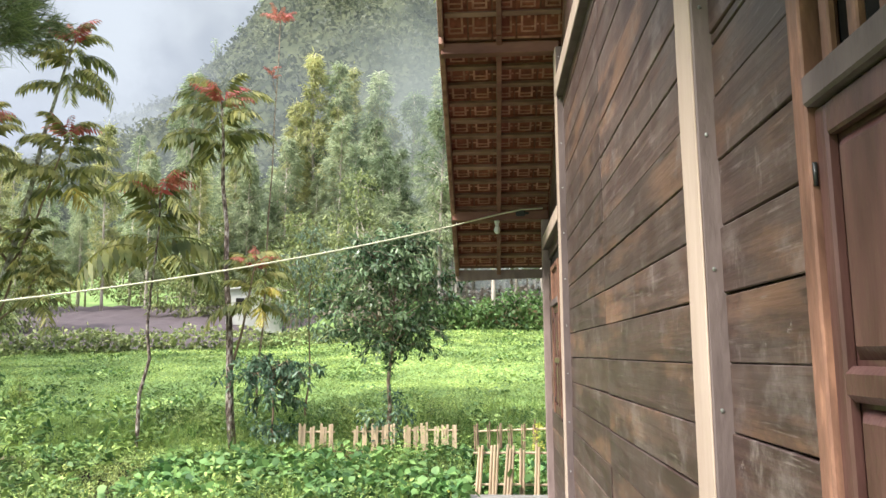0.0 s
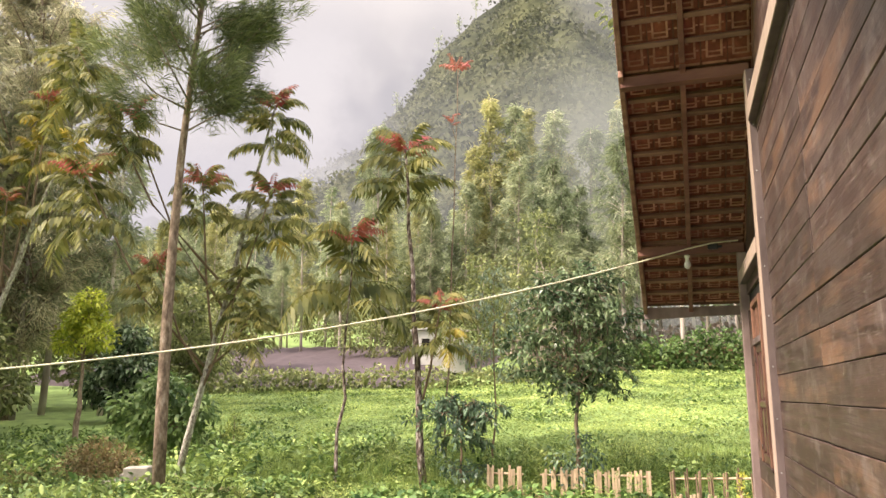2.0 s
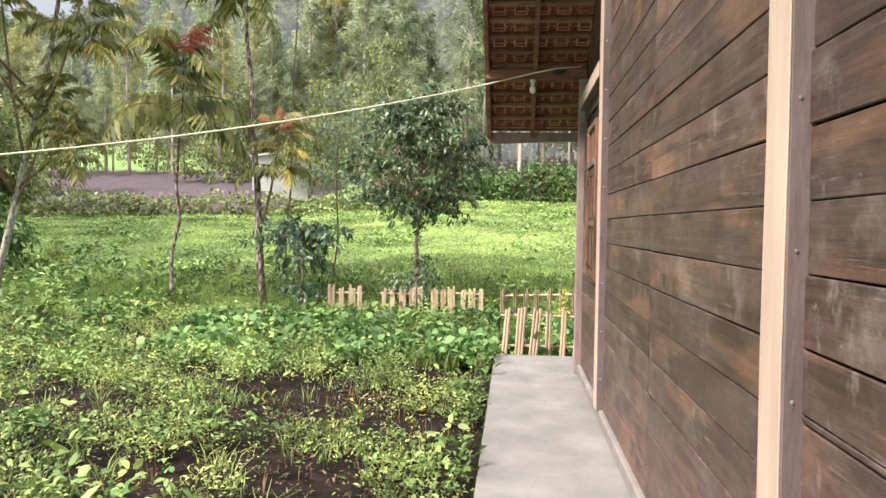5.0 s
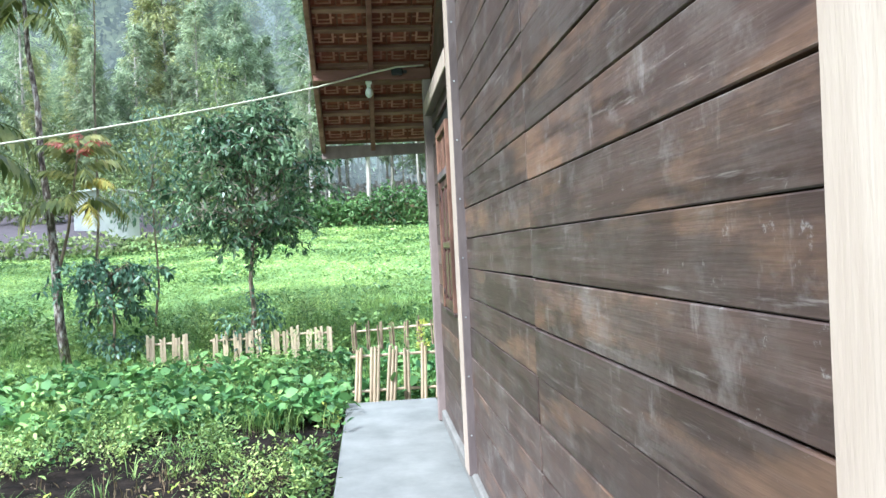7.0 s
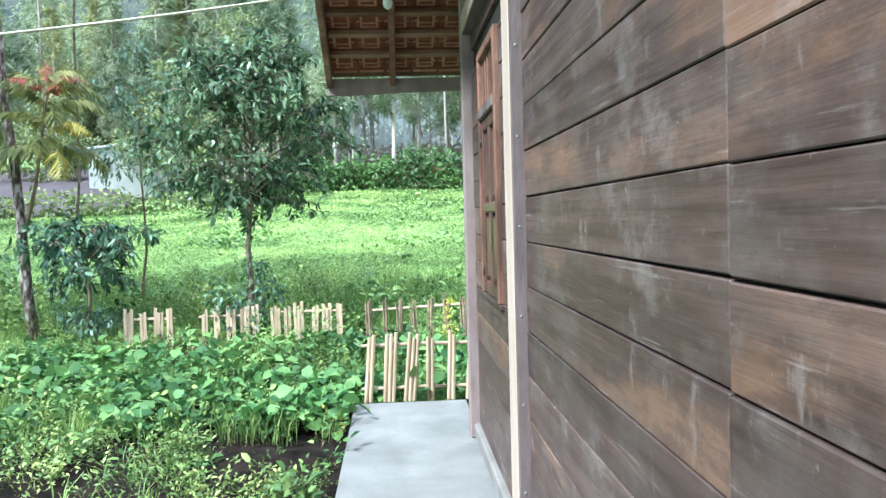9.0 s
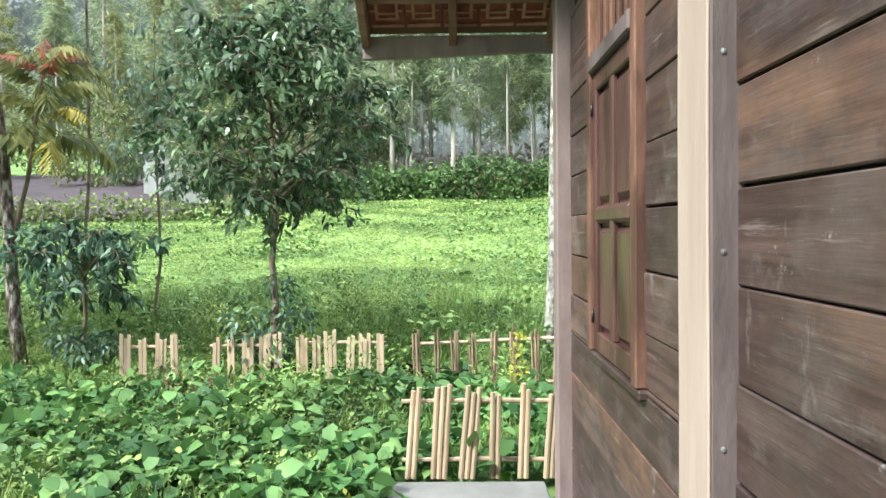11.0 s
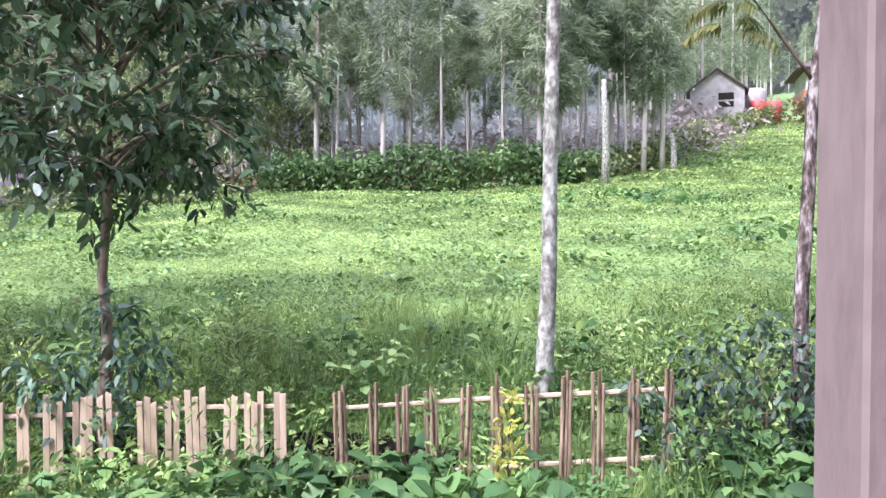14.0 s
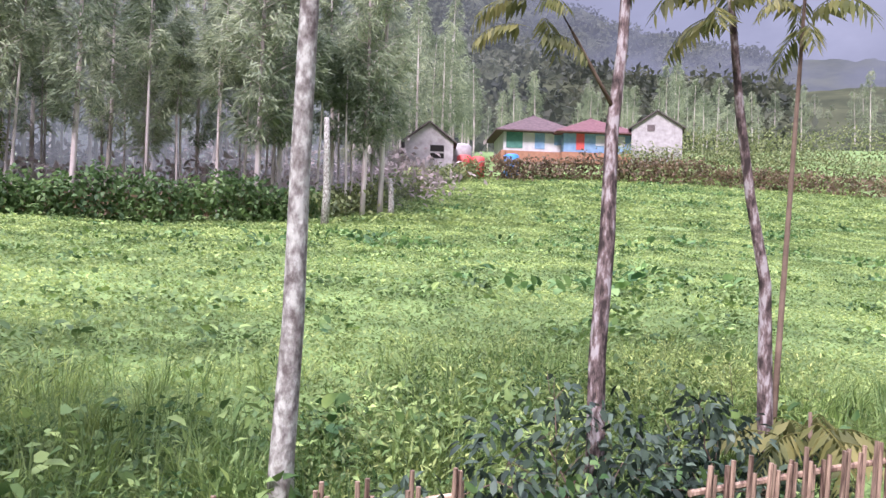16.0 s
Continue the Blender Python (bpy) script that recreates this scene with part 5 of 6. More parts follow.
# broad trees and bushes between field and forest
for x, y, h, r, mat, s in ((-17.5, 48.5, 4.0, 1.6, F_OLIVE, 1), (-9.5, 36.0, 6.0, 2.0, F_OLIVE, 2), (-7.0, 38.5, 8.5, 2.6, F_OLIVE, 3), (-16.5, 40.0, 5.0, 2.2, F_OLIVE, 4), (-22.0, 33.0, 5.5, 2.4, F_OLIVE, 5), (-26.0, 30.0, 6.0, 2.4, F_OLIVE, 6), (-4.0, 41.0, 6.0, 1.8, F_OLIVE, 7), (-15.5, 18.2, 2.6, 1.1, F_DARK, 8), (-20.0, 22.0, 4.6, 1.9, F_OLIVE, 9), (-17.0, 23.0, 3.6, 1.4, F_OLIVE, 10), (-23.0, 16.5, 3.8, 1.8, F_OLIVE, 11), (-17.0, 14.5, 3.0, 1.3, F_OLIVE, 12), (-25.5, 24.0, 6.0, 2.4, F_OLIVE, 13), (-20.5, 27.5, 4.5, 1.8, F_OLIVE, 14), (-29, 17, 5.0, 2.2, F_OLIVE, 15), (-14.5, 47.5, 5.5, 2.3, F_OLIVE, 16), (-19.0, 49.0, 6.5, 2.6, F_OLIVE, 17), (-24.0, 48.0, 6.0, 2.4, F_OLIVE, 18), (-10.5, 48.5, 7.0, 2.4, F_OLIVE, 19), (-30.0, 42.0, 6.0, 2.5, F_OLIVE, 20), (-33.0, 34.0, 6.0, 2.5, F_OLIVE, 21)):
    leafy_tree("broadleaf_tree", "olive green broadleaf tree at the field edge", x, y, h * 0.4, 0.10,
               [(0, 0, h * 0.62, r * 0.75), (r * 0.6, 0.2, h * 0.42, r * 0.55), (-r * 0.6, -0.2, h * 0.38, r * 0.6), (0.1, 0, h * 0.92, r * 0.45), (r * 0.2, -0.3, h * 0.25, r * 0.5)], 2800, 0.22, 0.085, mat, M_BARKFAR, 0.4, 100 + s)

# undergrowth colour lightened to offset the shade beneath the forest crowns
F_DRYPINK = foliage("lightened_dry_leaf", (0.34, 0.27, 0.24), (0.52, 0.43, 0.39), island=0.3)
M_SHACK = material("weathered_grey_board", (0.31, 0.275, 0.265), (0.49, 0.445, 0.435), scale=2, rough=0.9, bump=0.2)
M_GREENWALL = material("green_painted_wall", (0.06, 0.16, 0.13), (0.10, 0.24, 0.19), scale=2, rough=0.8, bump=0.1)
# ---------------------------------------------------------------- hedge, soil field, far buildings
rng = np.random.default_rng(77)


def hedge(label, pts, height, depth, count, mat, leaf, seed):
    rng = np.random.default_rng(seed)
    pts = np.array(pts, float)
    seg = rng.uniform(0, len(pts) - 1, count)
    i = np.minimum(seg.astype(int), len(pts) - 2)
    f = (seg - i)[:, None]
    p = pts[i] * (1 - f) + pts[i + 1] * f
    bump = 0.50 + 0.34 * np.abs(np.sin(seg * 3.7) * np.cos(seg * 1.3 + 1)) + 0.28 * np.abs(np.sin(seg * 11.3 + 0.6)) + rng.normal(size=count) * 0.08
    x = p[:, 0] + rng.normal(size=count) * depth * 0.5
    y = p[:, 1] + rng.normal(size=count) * depth * 0.5
    z = ground_z(x, y) + rng.uniform(0, 1, count) ** 0.8 * height * bump
    q = leaves(rng, np.stack([x, y, z], 1), leaf, leaf * 0.55, 0.3, lift=0.2)
    h = put("hedge", quads("hedge", q, mat))
    return tagged(h, label, "hedge", kind="stuff")


hedge("green leafy hedge along the far edge of the field", [(-4.5, 35.5), (0, 36), (5, 36.4), (9, 37.5)], 1.8, 0.7, 5600, F_HEDGE, 0.26, 1)
hedge("mixed brown and green hedge climbing beside the field", [(8, 37), (13, 42), (19, 50), (25, 58.5), (31, 62)], 1.6, 0.9, 4200, F_OLIVE, 0.32, 2)
hedge("brown scrub bank behind the field", [(31, 60), (38, 60), (46, 57), (56, 52), (70, 46)], 2.3, 1.2, 5200, F_DRY, 0.38, 3)
hedge("green bushes on the bank behind the field", [(46, 63), (54, 59), (62, 56), (74, 50)], 3.4, 1.8, 9000, F_OLIVE, 0.30, 4)
hedge("green bushes on the bank behind the field", [(64, 76), (80, 68), (100, 56), (130, 45)], 4.5, 3.0, 8000, F_OLIVE, 0.42, 14)
hedge("low weedy terrace edge below the ploughed soil", [(-24, 25.5), (-18, 27), (-12, 28.5), (-5, 31.5)], 0.9, 0.6, 4200, F_OLIVE, 0.22, 5)
hedge("reddish dry undergrowth beneath the forest trees", [(-6, 39), (2, 39.5), (9, 41)], 1.0, 1.6, 2600, F_DRY, 0.35, 6)
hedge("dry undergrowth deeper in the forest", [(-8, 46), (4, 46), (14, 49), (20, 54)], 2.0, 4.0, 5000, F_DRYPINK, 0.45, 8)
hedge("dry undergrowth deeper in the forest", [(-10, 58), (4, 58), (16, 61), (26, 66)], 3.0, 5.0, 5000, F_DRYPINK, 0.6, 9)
hedge("undergrowth below the garden trees", [(-40, 14), (-32, 15.5), (-27, 16), (-22.5, 16.5)], 2.4, 1.4, 4200, F_OLIVE, 0.24, 15)
hedge("undergrowth below the garden trees", [(-24, 11), (-20, 12), (-16.5, 13)], 1.0, 0.9, 3600, F_OLIVE, 0.17, 7)

def terrace_z(x, y):
    return 2.05 + 0.150 * (y - 29) + 0.004 * (-x - 12) + 0.05 * np.sin(x * 4 + y)


def terrace_edge(x, y):
    g = ground_z(x, y) - 0.03
    return g + np.maximum(0, terrace_z(x, y) - g) * smooth(-x, 10.5, 12.5) * smooth(y, 28.6, 30)


soil_ob = sheet("soil_field", np.linspace(-33, -10.5, 60), np.linspace(28.6, 47, 60), terrace_edge, M_FIELDSOIL)
tagged(soil_ob, "ploughed dark purple-brown soil on a terrace", "soil", kind="structure")


def gabled(label, x, y, turn, w, d, h, rise, wall_mat, roof_mat, openings=(), base_mat=None, over=0.35, z=None, hip=False):
    """A small far house: walls, two roof slopes or a hipped roof, doors and windows. openings: (u, v, w, h, kind) on the front."""
    b = thing("house", label, "house", pose(x, y, gz(x, y) if z is None else z, 0, 0, turn))
    bm = bmesh.new()
    prof = [(-w / 2, -0.8), (w / 2, -0.8), (w / 2, h), (0, h + (0.02 if hip else rise)), (-w / 2, h)]
    fr = [bm.verts.new((u, -d / 2, v)) for u, v in prof]
    bk = [bm.verts.new((u, d / 2, v)) for u, v in prof]
    bm.faces.new(fr)
    bm.faces.new(bk[::-1])
    for k in range(5):
        bm.faces.new((fr[k], bk[k], bk[(k + 1) % 5], fr[(k + 1) % 5]))
    bmesh.ops.recalc_face_normals(bm, faces=bm.faces)
    part("wall", bm, wall_mat, b)
    if hip:
        hw, hd, rd = w / 2 + over, d / 2 + over, d * 0.12
        rv = [(u * hw, t * hd, h - 0.25 + lift) for lift in (0, 0.12) for u, t in ((-1, -1), (1, -1), (1, 1), (-1, 1))] + [(0, -rd, h + rise), (0, rd, h + rise)]
        rf_ = [(3, 2, 1, 0), (0, 1, 5, 4), (1, 2, 6, 5), (2, 3, 7, 6), (3, 0, 4, 7), (4, 5, 8), (5, 6, 9, 8), (6, 7, 9), (7, 4, 8, 9)]
        put("roof_slope", mesh_of("roof_slope", rv, rf_, roof_mat), b)
        v, f = tube([(0, -rd, h + rise), (0, rd, h + rise)], [0.12, 0.12], 6)
        put("ridge", mesh_of("ridge", v, f, roof_mat), b)
    for s in (() if hip else (-1, 1)):
        L = math.hypot(w / 2, rise) + over
        bm = box_bm(0, L, -d / 2 - over, d / 2 + over, 0, 0.09, 0.01)
        m = Matrix.Translation((0, 0, h + rise + 0.02)) @ Matrix.Rotation(math.atan2(rise, w / 2), 4, "Y")
        if s < 0:
            m = Matrix.Diagonal((-1, 1, 1, 1)) @ m
        bm.transform(m)
        if s < 0:
            bmesh.ops.reverse_faces(bm, faces=bm.faces)
        part("roof_slope", bm, roof_mat, b)
    for u, v, ww, hh, mat in openings:
        part("window", box_bm(u - ww / 2, u + ww / 2, -d / 2 - 0.04, -d / 2 + 0.05, v, v + hh), mat, b)
    if base_mat:
        part("base", box_bm(-w / 2 - 0.3, w / 2 + 0.3, -d / 2 - 0.5, d / 2, -1.2, -0.05), base_mat, b)
    return b


gabled("small grey weathered shack with a dark window", 26.4, 63.2, -25, 3.9, 3.6, 2.2, 1.5, M_SHACK, M_GREYROOF, [(0.65, 0.85, 1.1, 0.4, M_DARK), (0.65, 1.4, 1.1, 0.5, M_DARK)], z=9.3)
gabled("low white and green house with a brown tiled roof", 46.9, 79.0, -22, 7.6, 7.0, 2.3, 2.2, M_WHITEWALL, M_BROWNROOF, [(0.2, 0.3, 1.1, 1.8, M_BLUEWALL), (2.4, 0.8, 1.2, 1.1, M_BLUEWALL), (-2.6, 0.3, 1.8, 1.9, M_GREENWALL)], M_ORANGE, z=14.4, over=1.0, hip=True)
gabled("bright blue house with a red tiled roof", 52.6, 76.0, -24, 7.4, 8.5, 2.3, 2.1, M_BLUEWALL, M_REDROOF, [(-1.9, 0.3, 0.9, 1.8, M_REDPLASTIC), (0.4, 0.8, 1.2, 1.1, M_WHITEWALL), (2.5, 0.8, 1.0, 1.1, M_WHITEWALL)], M_ORANGE, z=14.3, over=1.0, hip=True)
gabled("grey plastered house with a pitched roof", 57.8, 70.8, -40, 5.2, 7.0, 3.0, 1.7, M_SHACK, M_GREYROOF, [(-0.6, 2.6, 0.8, 0.7, M_GREYROOF)], z=14.0)
gabled("low white hut beside the ploughed field", -12.0, 37.2, 18, 2.7, 2.2, 1.25, 0.2, M_WHITEWALL, M_WHITEWALL, [(-0.7, 0.4, 0.4, 0.5, M_DARK)], z=3.45, over=0.12)
for x, y, mat, sc, lb in ((29.2, 62.2, M_REDPLASTIC, 1.2, "red plastic water drum beside the shack"), (30.2, 61.6, M_REDPLASTIC, 1.1, "red plastic water drum beside the shack"), (33.8, 62.2, M_BLUEPLASTIC, 1.3, "blue plastic tank on the bank"), (29.4, 63.4, M_SHACK, 2.0, "pale water tank beside the shack")):
    dr = thing("water_drum", lb, "drum", pose(x, y, gz(x, y) + 0.6))
    v, f = tube([(0, 0, -0.9), (0, 0, 0.05), (0, 0, 0.4 * sc), (0, 0, 0.45 * sc), (0, 0, 1.0 * sc), (0, 0, 1.08 * sc), (0, 0, 1.1 * sc)], [0.5 * sc, 0.5 * sc, 0.5 * sc, 0.53 * sc, 0.5 * sc, 0.4 * sc, 0.1 * sc], 12)
    put("body", mesh_of("body", v, f, mat, True), dr)

for x, y, rz, sx, sz in ((-8.5, 10.45, 20, 0.40, 0.43), (-8.93, 10.35, 5, 0.32, 0.24), (-8.8, 10.68, 12, 0.36, 0.30)):
    bl = thing("concrete_block", "pale weathered concrete block lying in the weeds", "block", pose(x, y, gz(x, y) + 0.02, 3, -2, rz))
    part("block", box_bm(-sx / 2, sx / 2, -0.12, 0.12, -0.05, sz, 0.018), M_BLOCK, bl)
strip = sheet("soil_patch", np.linspace(-1.9, 0.55, 26), np.linspace(10.78, 11.22, 9), lambda a, b: ground_z(a, b) + 0.075 * np.clip(1.2 - np.abs((a + 0.67) / 1.1) ** 4 - np.abs((b - 11.0) / 0.19) ** 2, -0.9, 0.35) + 0.02 * np.sin(a * 21) * np.sin(b * 33), M_SOIL)
tagged(strip, "bare dark soil strip behind the picket fence", "soil", kind="structure")
edge_log = thing("fallen_branch", "dark rotten branch lying along the garden edge", "branch", pose(-7.0, 10.6, gz(-7.0, 10.6)))
v, f = tube([(-0.6, 0, 0.03), (-0.1, 0.05, 0.06), (0.6, 0, 0.04), (1.1, 0.08, 0.03)], [0.05, 0.06, 0.055, 0.03], 8, 0.15, 3)
put("log", mesh_of("log", v, f, M_BARK, True), edge_log)

# ---------------------------------------------------------------- mountain, cloud banks and glowing haze sheets
AZ = np.radians([-95, -70, -50, -38, -25, -12, 2, 8, 11, 14, 17, 19, 21, 24, 28, 34, 42, 50, 70, 95])
EL = np.tan(np.radians([10, 12, 15, 18, 23, 28, 31.3, 31.6, 31, 29.2, 26.8, 24.2, 21.5, 18.0, 15.5, 13, 11, 9, 8, 8]))


def mountain():
    na, nr = 360, 80
    az = np.linspace(AZ[0], AZ[-1], na)
    verts = []
    for j in range(nr):
        s = j / (nr - 1)
        dist = 130 + 330 * s
        for a in az:
            el = np.interp(a, AZ, EL)
            x, y = -math.sin(a) * dist, math.cos(a) * dist
            base = 0.11 * dist
            n1 = noise.fractal((x * 0.012, y * 0.012, 0.5), 1.0, 2.1, 5)
            n2 = abs(noise.noise((math.degrees(a) * 0.11, 4.1, s * 0.8)))
            n3 = noise.fractal((x * 0.05, y * 0.05, 3.5), 1.0, 2.1, 4)
            h = base + (el * 460 - base) * s ** 1.1 * (1 - 0.22 * n2 * math.sin(math.pi * s)) + (n1 * 16 + n3 * 5) * s
            verts.append((x, y, h))
    faces = [(j * na + i, j * na + i + 1, (j + 1) * na + i + 1, (j + 1) * na + i) for j in range(nr - 1) for i in range(na - 1)]
    return verts, faces


M_MOUNT = material("hazy_mountain_green", (0.026, 0.032, 0.024), (0.092, 0.098, 0.056), scale=0.055, rough=1.0, bump=0.0, detail=14, spec=0.0, third=(0.125, 0.110, 0.092))
v, f = mountain()
mount = tagged(put("backdrop", mesh_of("backdrop", v, f, M_MOUNT, True)), "steep green mountain side half hidden in cloud", "mountain", kind="structure")
rng = np.random.default_rng(91)
pick = rng.integers(0, len(v), 36000)
mv = np.array(v)[pick]
mv = mv[(mv[:, 1] > 60) & (mv[:, 0] < 1.2 * mv[:, 1]) & (mv[:, 0] > -0.8 * mv[:, 1])]
q = leaves(rng, np.repeat(mv, 3, axis=0) + rng.normal(size=(len(mv) * 3, 3)) * 1.6 + np.array([0, 0, 0.6]), 2.6, 1.6, -0.6)
tagged(put("mountain_bushes", quads("mountain_bushes", q, foliage("hazy_bush", (0.042, 0.050, 0.034), (0.135, 0.145, 0.085), island=0.25, scale=0.04, through_light=0.5))), "bushes and trees covering the mountain side", "bushes", kind="stuff")
ridge_rng = random.Random(12)
rt = []
for i in range(17):
    a = radians(6 + i * 1.05 + ridge_rng.uniform(-0.7, 0.7))
    el = np.interp(a, AZ, EL)
    dist = 452
    x, y, z = -math.sin(a) * dist, math.cos(a) * dist, el * 460
    h = ridge_rng.uniform(3, 17)
    rng = np.random.default_rng(i)
    c = np.array([x, y, z]) + rng.normal(size=(60, 3)) * np.array([1.2, 1.2, h * 0.25]) + np.array([0, 0, h * 0.62])
    rt.append(leaves(rng, c, 1.7, 0.8, 0.1))
    w = np.array([0.25, 0, 0])
    b0, b1 = np.array([x, y, z - 4]), np.array([x, y, z + h * 0.8])
    rt.append(np.array([[b0 - w, b0 + w, b1 + w, b1 - w]]))
ridge = put("ridge_trees", quads("ridge_trees", np.concatenate(rt), F_NEEDLEFAR))
tagged(ridge, "small trees standing along the misty mountain ridge", "trees", kind="stuff")


def cloud(name, az0, az1, el0, el1, dist, seed, density, colour, soft=0.25, thin=0.30):
    """A veil of low cloud or painted haze: a curved glowing sheet whose thickness follows noise and fades to its rims.
    """
    m = bpy.data.materials.new(name)
    m.use_nodes = True
    n, l = m.node_tree.nodes, m.node_tree.links
    n.clear()
    out = n.new("ShaderNodeOutputMaterial")
    uv = n.new("ShaderNodeUVMap")
    sep = n.new("ShaderNodeSeparateXYZ")
    l.new(uv.outputs[0], sep.inputs[0])
    fades = []
    for k in (0, 1):
        mr = n.new("ShaderNodeMath")
        mr.operation = "PINGPONG"
        mr.inputs[1].default_value = 0.5
        l.new(sep.outputs[k], mr.inputs[0])
        sm = n.new("ShaderNodeMapRange")
        sm.interpolation_type = "SMOOTHSTEP"
        sm.inputs[1].default_value, sm.inputs[2].default_value = 0.0, soft if k == 0 else soft * 1.4
        l.new(mr.outputs[0], sm.inputs[0])
        fades.append(sm)
    tc = n.new("ShaderNodeTexNoise")
    tc.inputs["Scale"].default_value, tc.inputs["Detail"].default_value = 2.6, 7
    mp = n.new("ShaderNodeMapping")
    mp.inputs["Location"].default_value = (seed, seed * 2, 0)
    mp.inputs["Scale"].default_value = (1.6, 1.0, 1.0)
    l.new(uv.outputs[0], mp.inputs[0])
    l.new(mp.outputs[0], tc.inputs["Vector"])
    th = n.new("ShaderNodeMapRange")
    th.interpolation_type = "SMOOTHSTEP"
    th.inputs[1].default_value, th.inputs[2].default_value = thin, 0.66
    l.new(tc.outputs[0], th.inputs[0])
    a = n.new("ShaderNodeMath")
    a.operation = "MULTIPLY"
    l.new(fades[0].outputs[0], a.inputs[0])
    l.new(fades[1].outputs[0], a.inputs[1])
    b = n.new("ShaderNodeMath")
    b.operation = "MULTIPLY"
    l.new(a.outputs[0], b.inputs[0])
    l.new(th.outputs[0], b.inputs[1])
    c = n.new("ShaderNodeMath")
    c.operation = "MULTIPLY"
    c.inputs[1].default_value = density
    l.new(b.outputs[0], c.inputs[0])
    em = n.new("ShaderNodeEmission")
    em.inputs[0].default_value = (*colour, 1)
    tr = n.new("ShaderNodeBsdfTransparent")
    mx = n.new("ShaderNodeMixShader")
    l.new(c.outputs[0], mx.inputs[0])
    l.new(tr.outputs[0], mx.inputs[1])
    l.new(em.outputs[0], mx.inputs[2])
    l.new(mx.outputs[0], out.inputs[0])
    na, ne = 16, 6
    verts, faces, uvs = [], [], []
    for j in range(ne + 1):
        for i in range(na + 1):
            az = radians(az0 + (az1 - az0) * i / na)
            el = radians(el0 + (el1 - el0) * j / ne)
            verts.append((-math.sin(az) * dist, math.cos(az) * dist, math.tan(el) * dist))
            uvs.append((i / na, j / ne))
    for j in range(ne):
        for i in range(na):
            faces.append((j * (na + 1) + i, j * (na + 1) + i + 1, (j + 1) * (na + 1) + i + 1, (j + 1) * (na + 1) + i))
    me = mesh_of(name, verts, faces, m, True)
    layer = me.uv_layers.new(name="UVMap")
    for lp in me.loops:
        layer.data[lp.index].uv = uvs[lp.vertex_index]
    ob = put("backdrop_cloud_haze", me)
    ob.visible_shadow = False
    return tagged(ob, "low grey-white cloud and haze painted on a glowing sheet", "cloud", kind="structure")


cloud("cloud_side", 62, 16, 8, 34, 330, 1.0, 1.0, (0.27, 0.28, 0.305))
cloud("cloud_side_low", 75, 22, 2, 22, 300, 3.0, 1.0, (0.23, 0.24, 0.275))
cloud("cloud_top", 10, -30, 24, 44, 320, 5.0, 1.0, (0.34, 0.345, 0.355))
# haze before mountain and forest, painted by these three glowing sheets
cloud("mountain_haze_glow", 45, -40, 4, 38, 125, 7.3, 0.24, (0.25, 0.265, 0.275))
cloud("forest_haze_glow", 13, -21, 1, 27, 60.5, 11.7, 0.62, (0.195, 0.205, 0.19), 0.22, -0.1)
cloud("forest_haze_glow", 13, -21, -4, 32, 47.5, 4.4, 0.38, (0.21, 0.225, 0.21), 0.22, -0.1)
cloud("cloud_dark", 38, 10, 12, 31, 490, 2.2, 1.0, (0.16, 0.17, 0.20), 0.3)
cloud("cloud_right", -22, -95, 3, 30, 260, 9.1, 1.0, (0.165, 0.172, 0.190))

# ---------------------------------------------------------------- weeds, leaves and grass on the ground
def scatter(rng, n, x0, x1, y0, y1, near=0.0):
    x = rng.uniform(x0, x1, n)
    y = y0 + (y1 - y0) * rng.uniform(0, 1, n) ** (1 + near)
    return x, y


def patchy(rng, x, y, scale, cut, seed):
    v = np.array([noise.noise((a * scale, b * scale, seed)) for a, b in zip(x, y)])
    return v + rng.normal(size=len(x)) * 0.12 > cut


def off_path(x, y):
    return ((x < -0.34) | (y > 8.95)) & (np.hypot((x + 0.78) / 1.1, (y - 7.55) / 1.3) > 0.36)


def plants(name, label, rng, x, y, per, height, spread, length, width, mat, droop=0.1, lift=0.5):
    n = len(x)
    z = ground_z(x, y) + 0.03 * (np.asarray(y) < 10.6)
    c = np.stack([np.repeat(x, per), np.repeat(y, per), np.repeat(z, per)], 1)
    a = rng.uniform(0, 2 * math.pi, n * per)
    rr = spread * rng.uniform(0.15, 1, n * per)
    size = np.repeat(rng.uniform(0.6, 1.3, n), per)
    c[:, 0] += np.cos(a) * rr * size
    c[:, 1] += np.sin(a) * rr * size
    c[:, 2] += height * size * rng.uniform(0.15, 1, n * per)
    d = np.stack([np.cos(a), np.sin(a), np.zeros(n * per)], 1)
    q = leaves(rng, c, np.asarray(length) * size, np.asarray(width) * size, droop, outward=d, lift=lift, fold=0.18, round_leaf=length > 0.06)
    return tagged(put(name, quads(name, q, mat)), label, "plants", kind="stuff")


rng = np.random.default_rng(5)


def bare(x, y):
    """How bare the garden soil is: worn hollows, more of them near the walkway and towards the house's far end."""
    v = np.array([noise.noise((a * 0.75, b * 1.1, 3.7)) + 0.5 * noise.noise((a * 2.1, b * 2.6, 8.1)) for a, b in zip(x, y)])
    return v + 0.13 * (1 - smooth(np.hypot((x + 1.6) / 2.2, (y - 5.6) / 2.4), 0.3, 1.2)) - 0.35 * smooth(y, 8.0, 9.4)


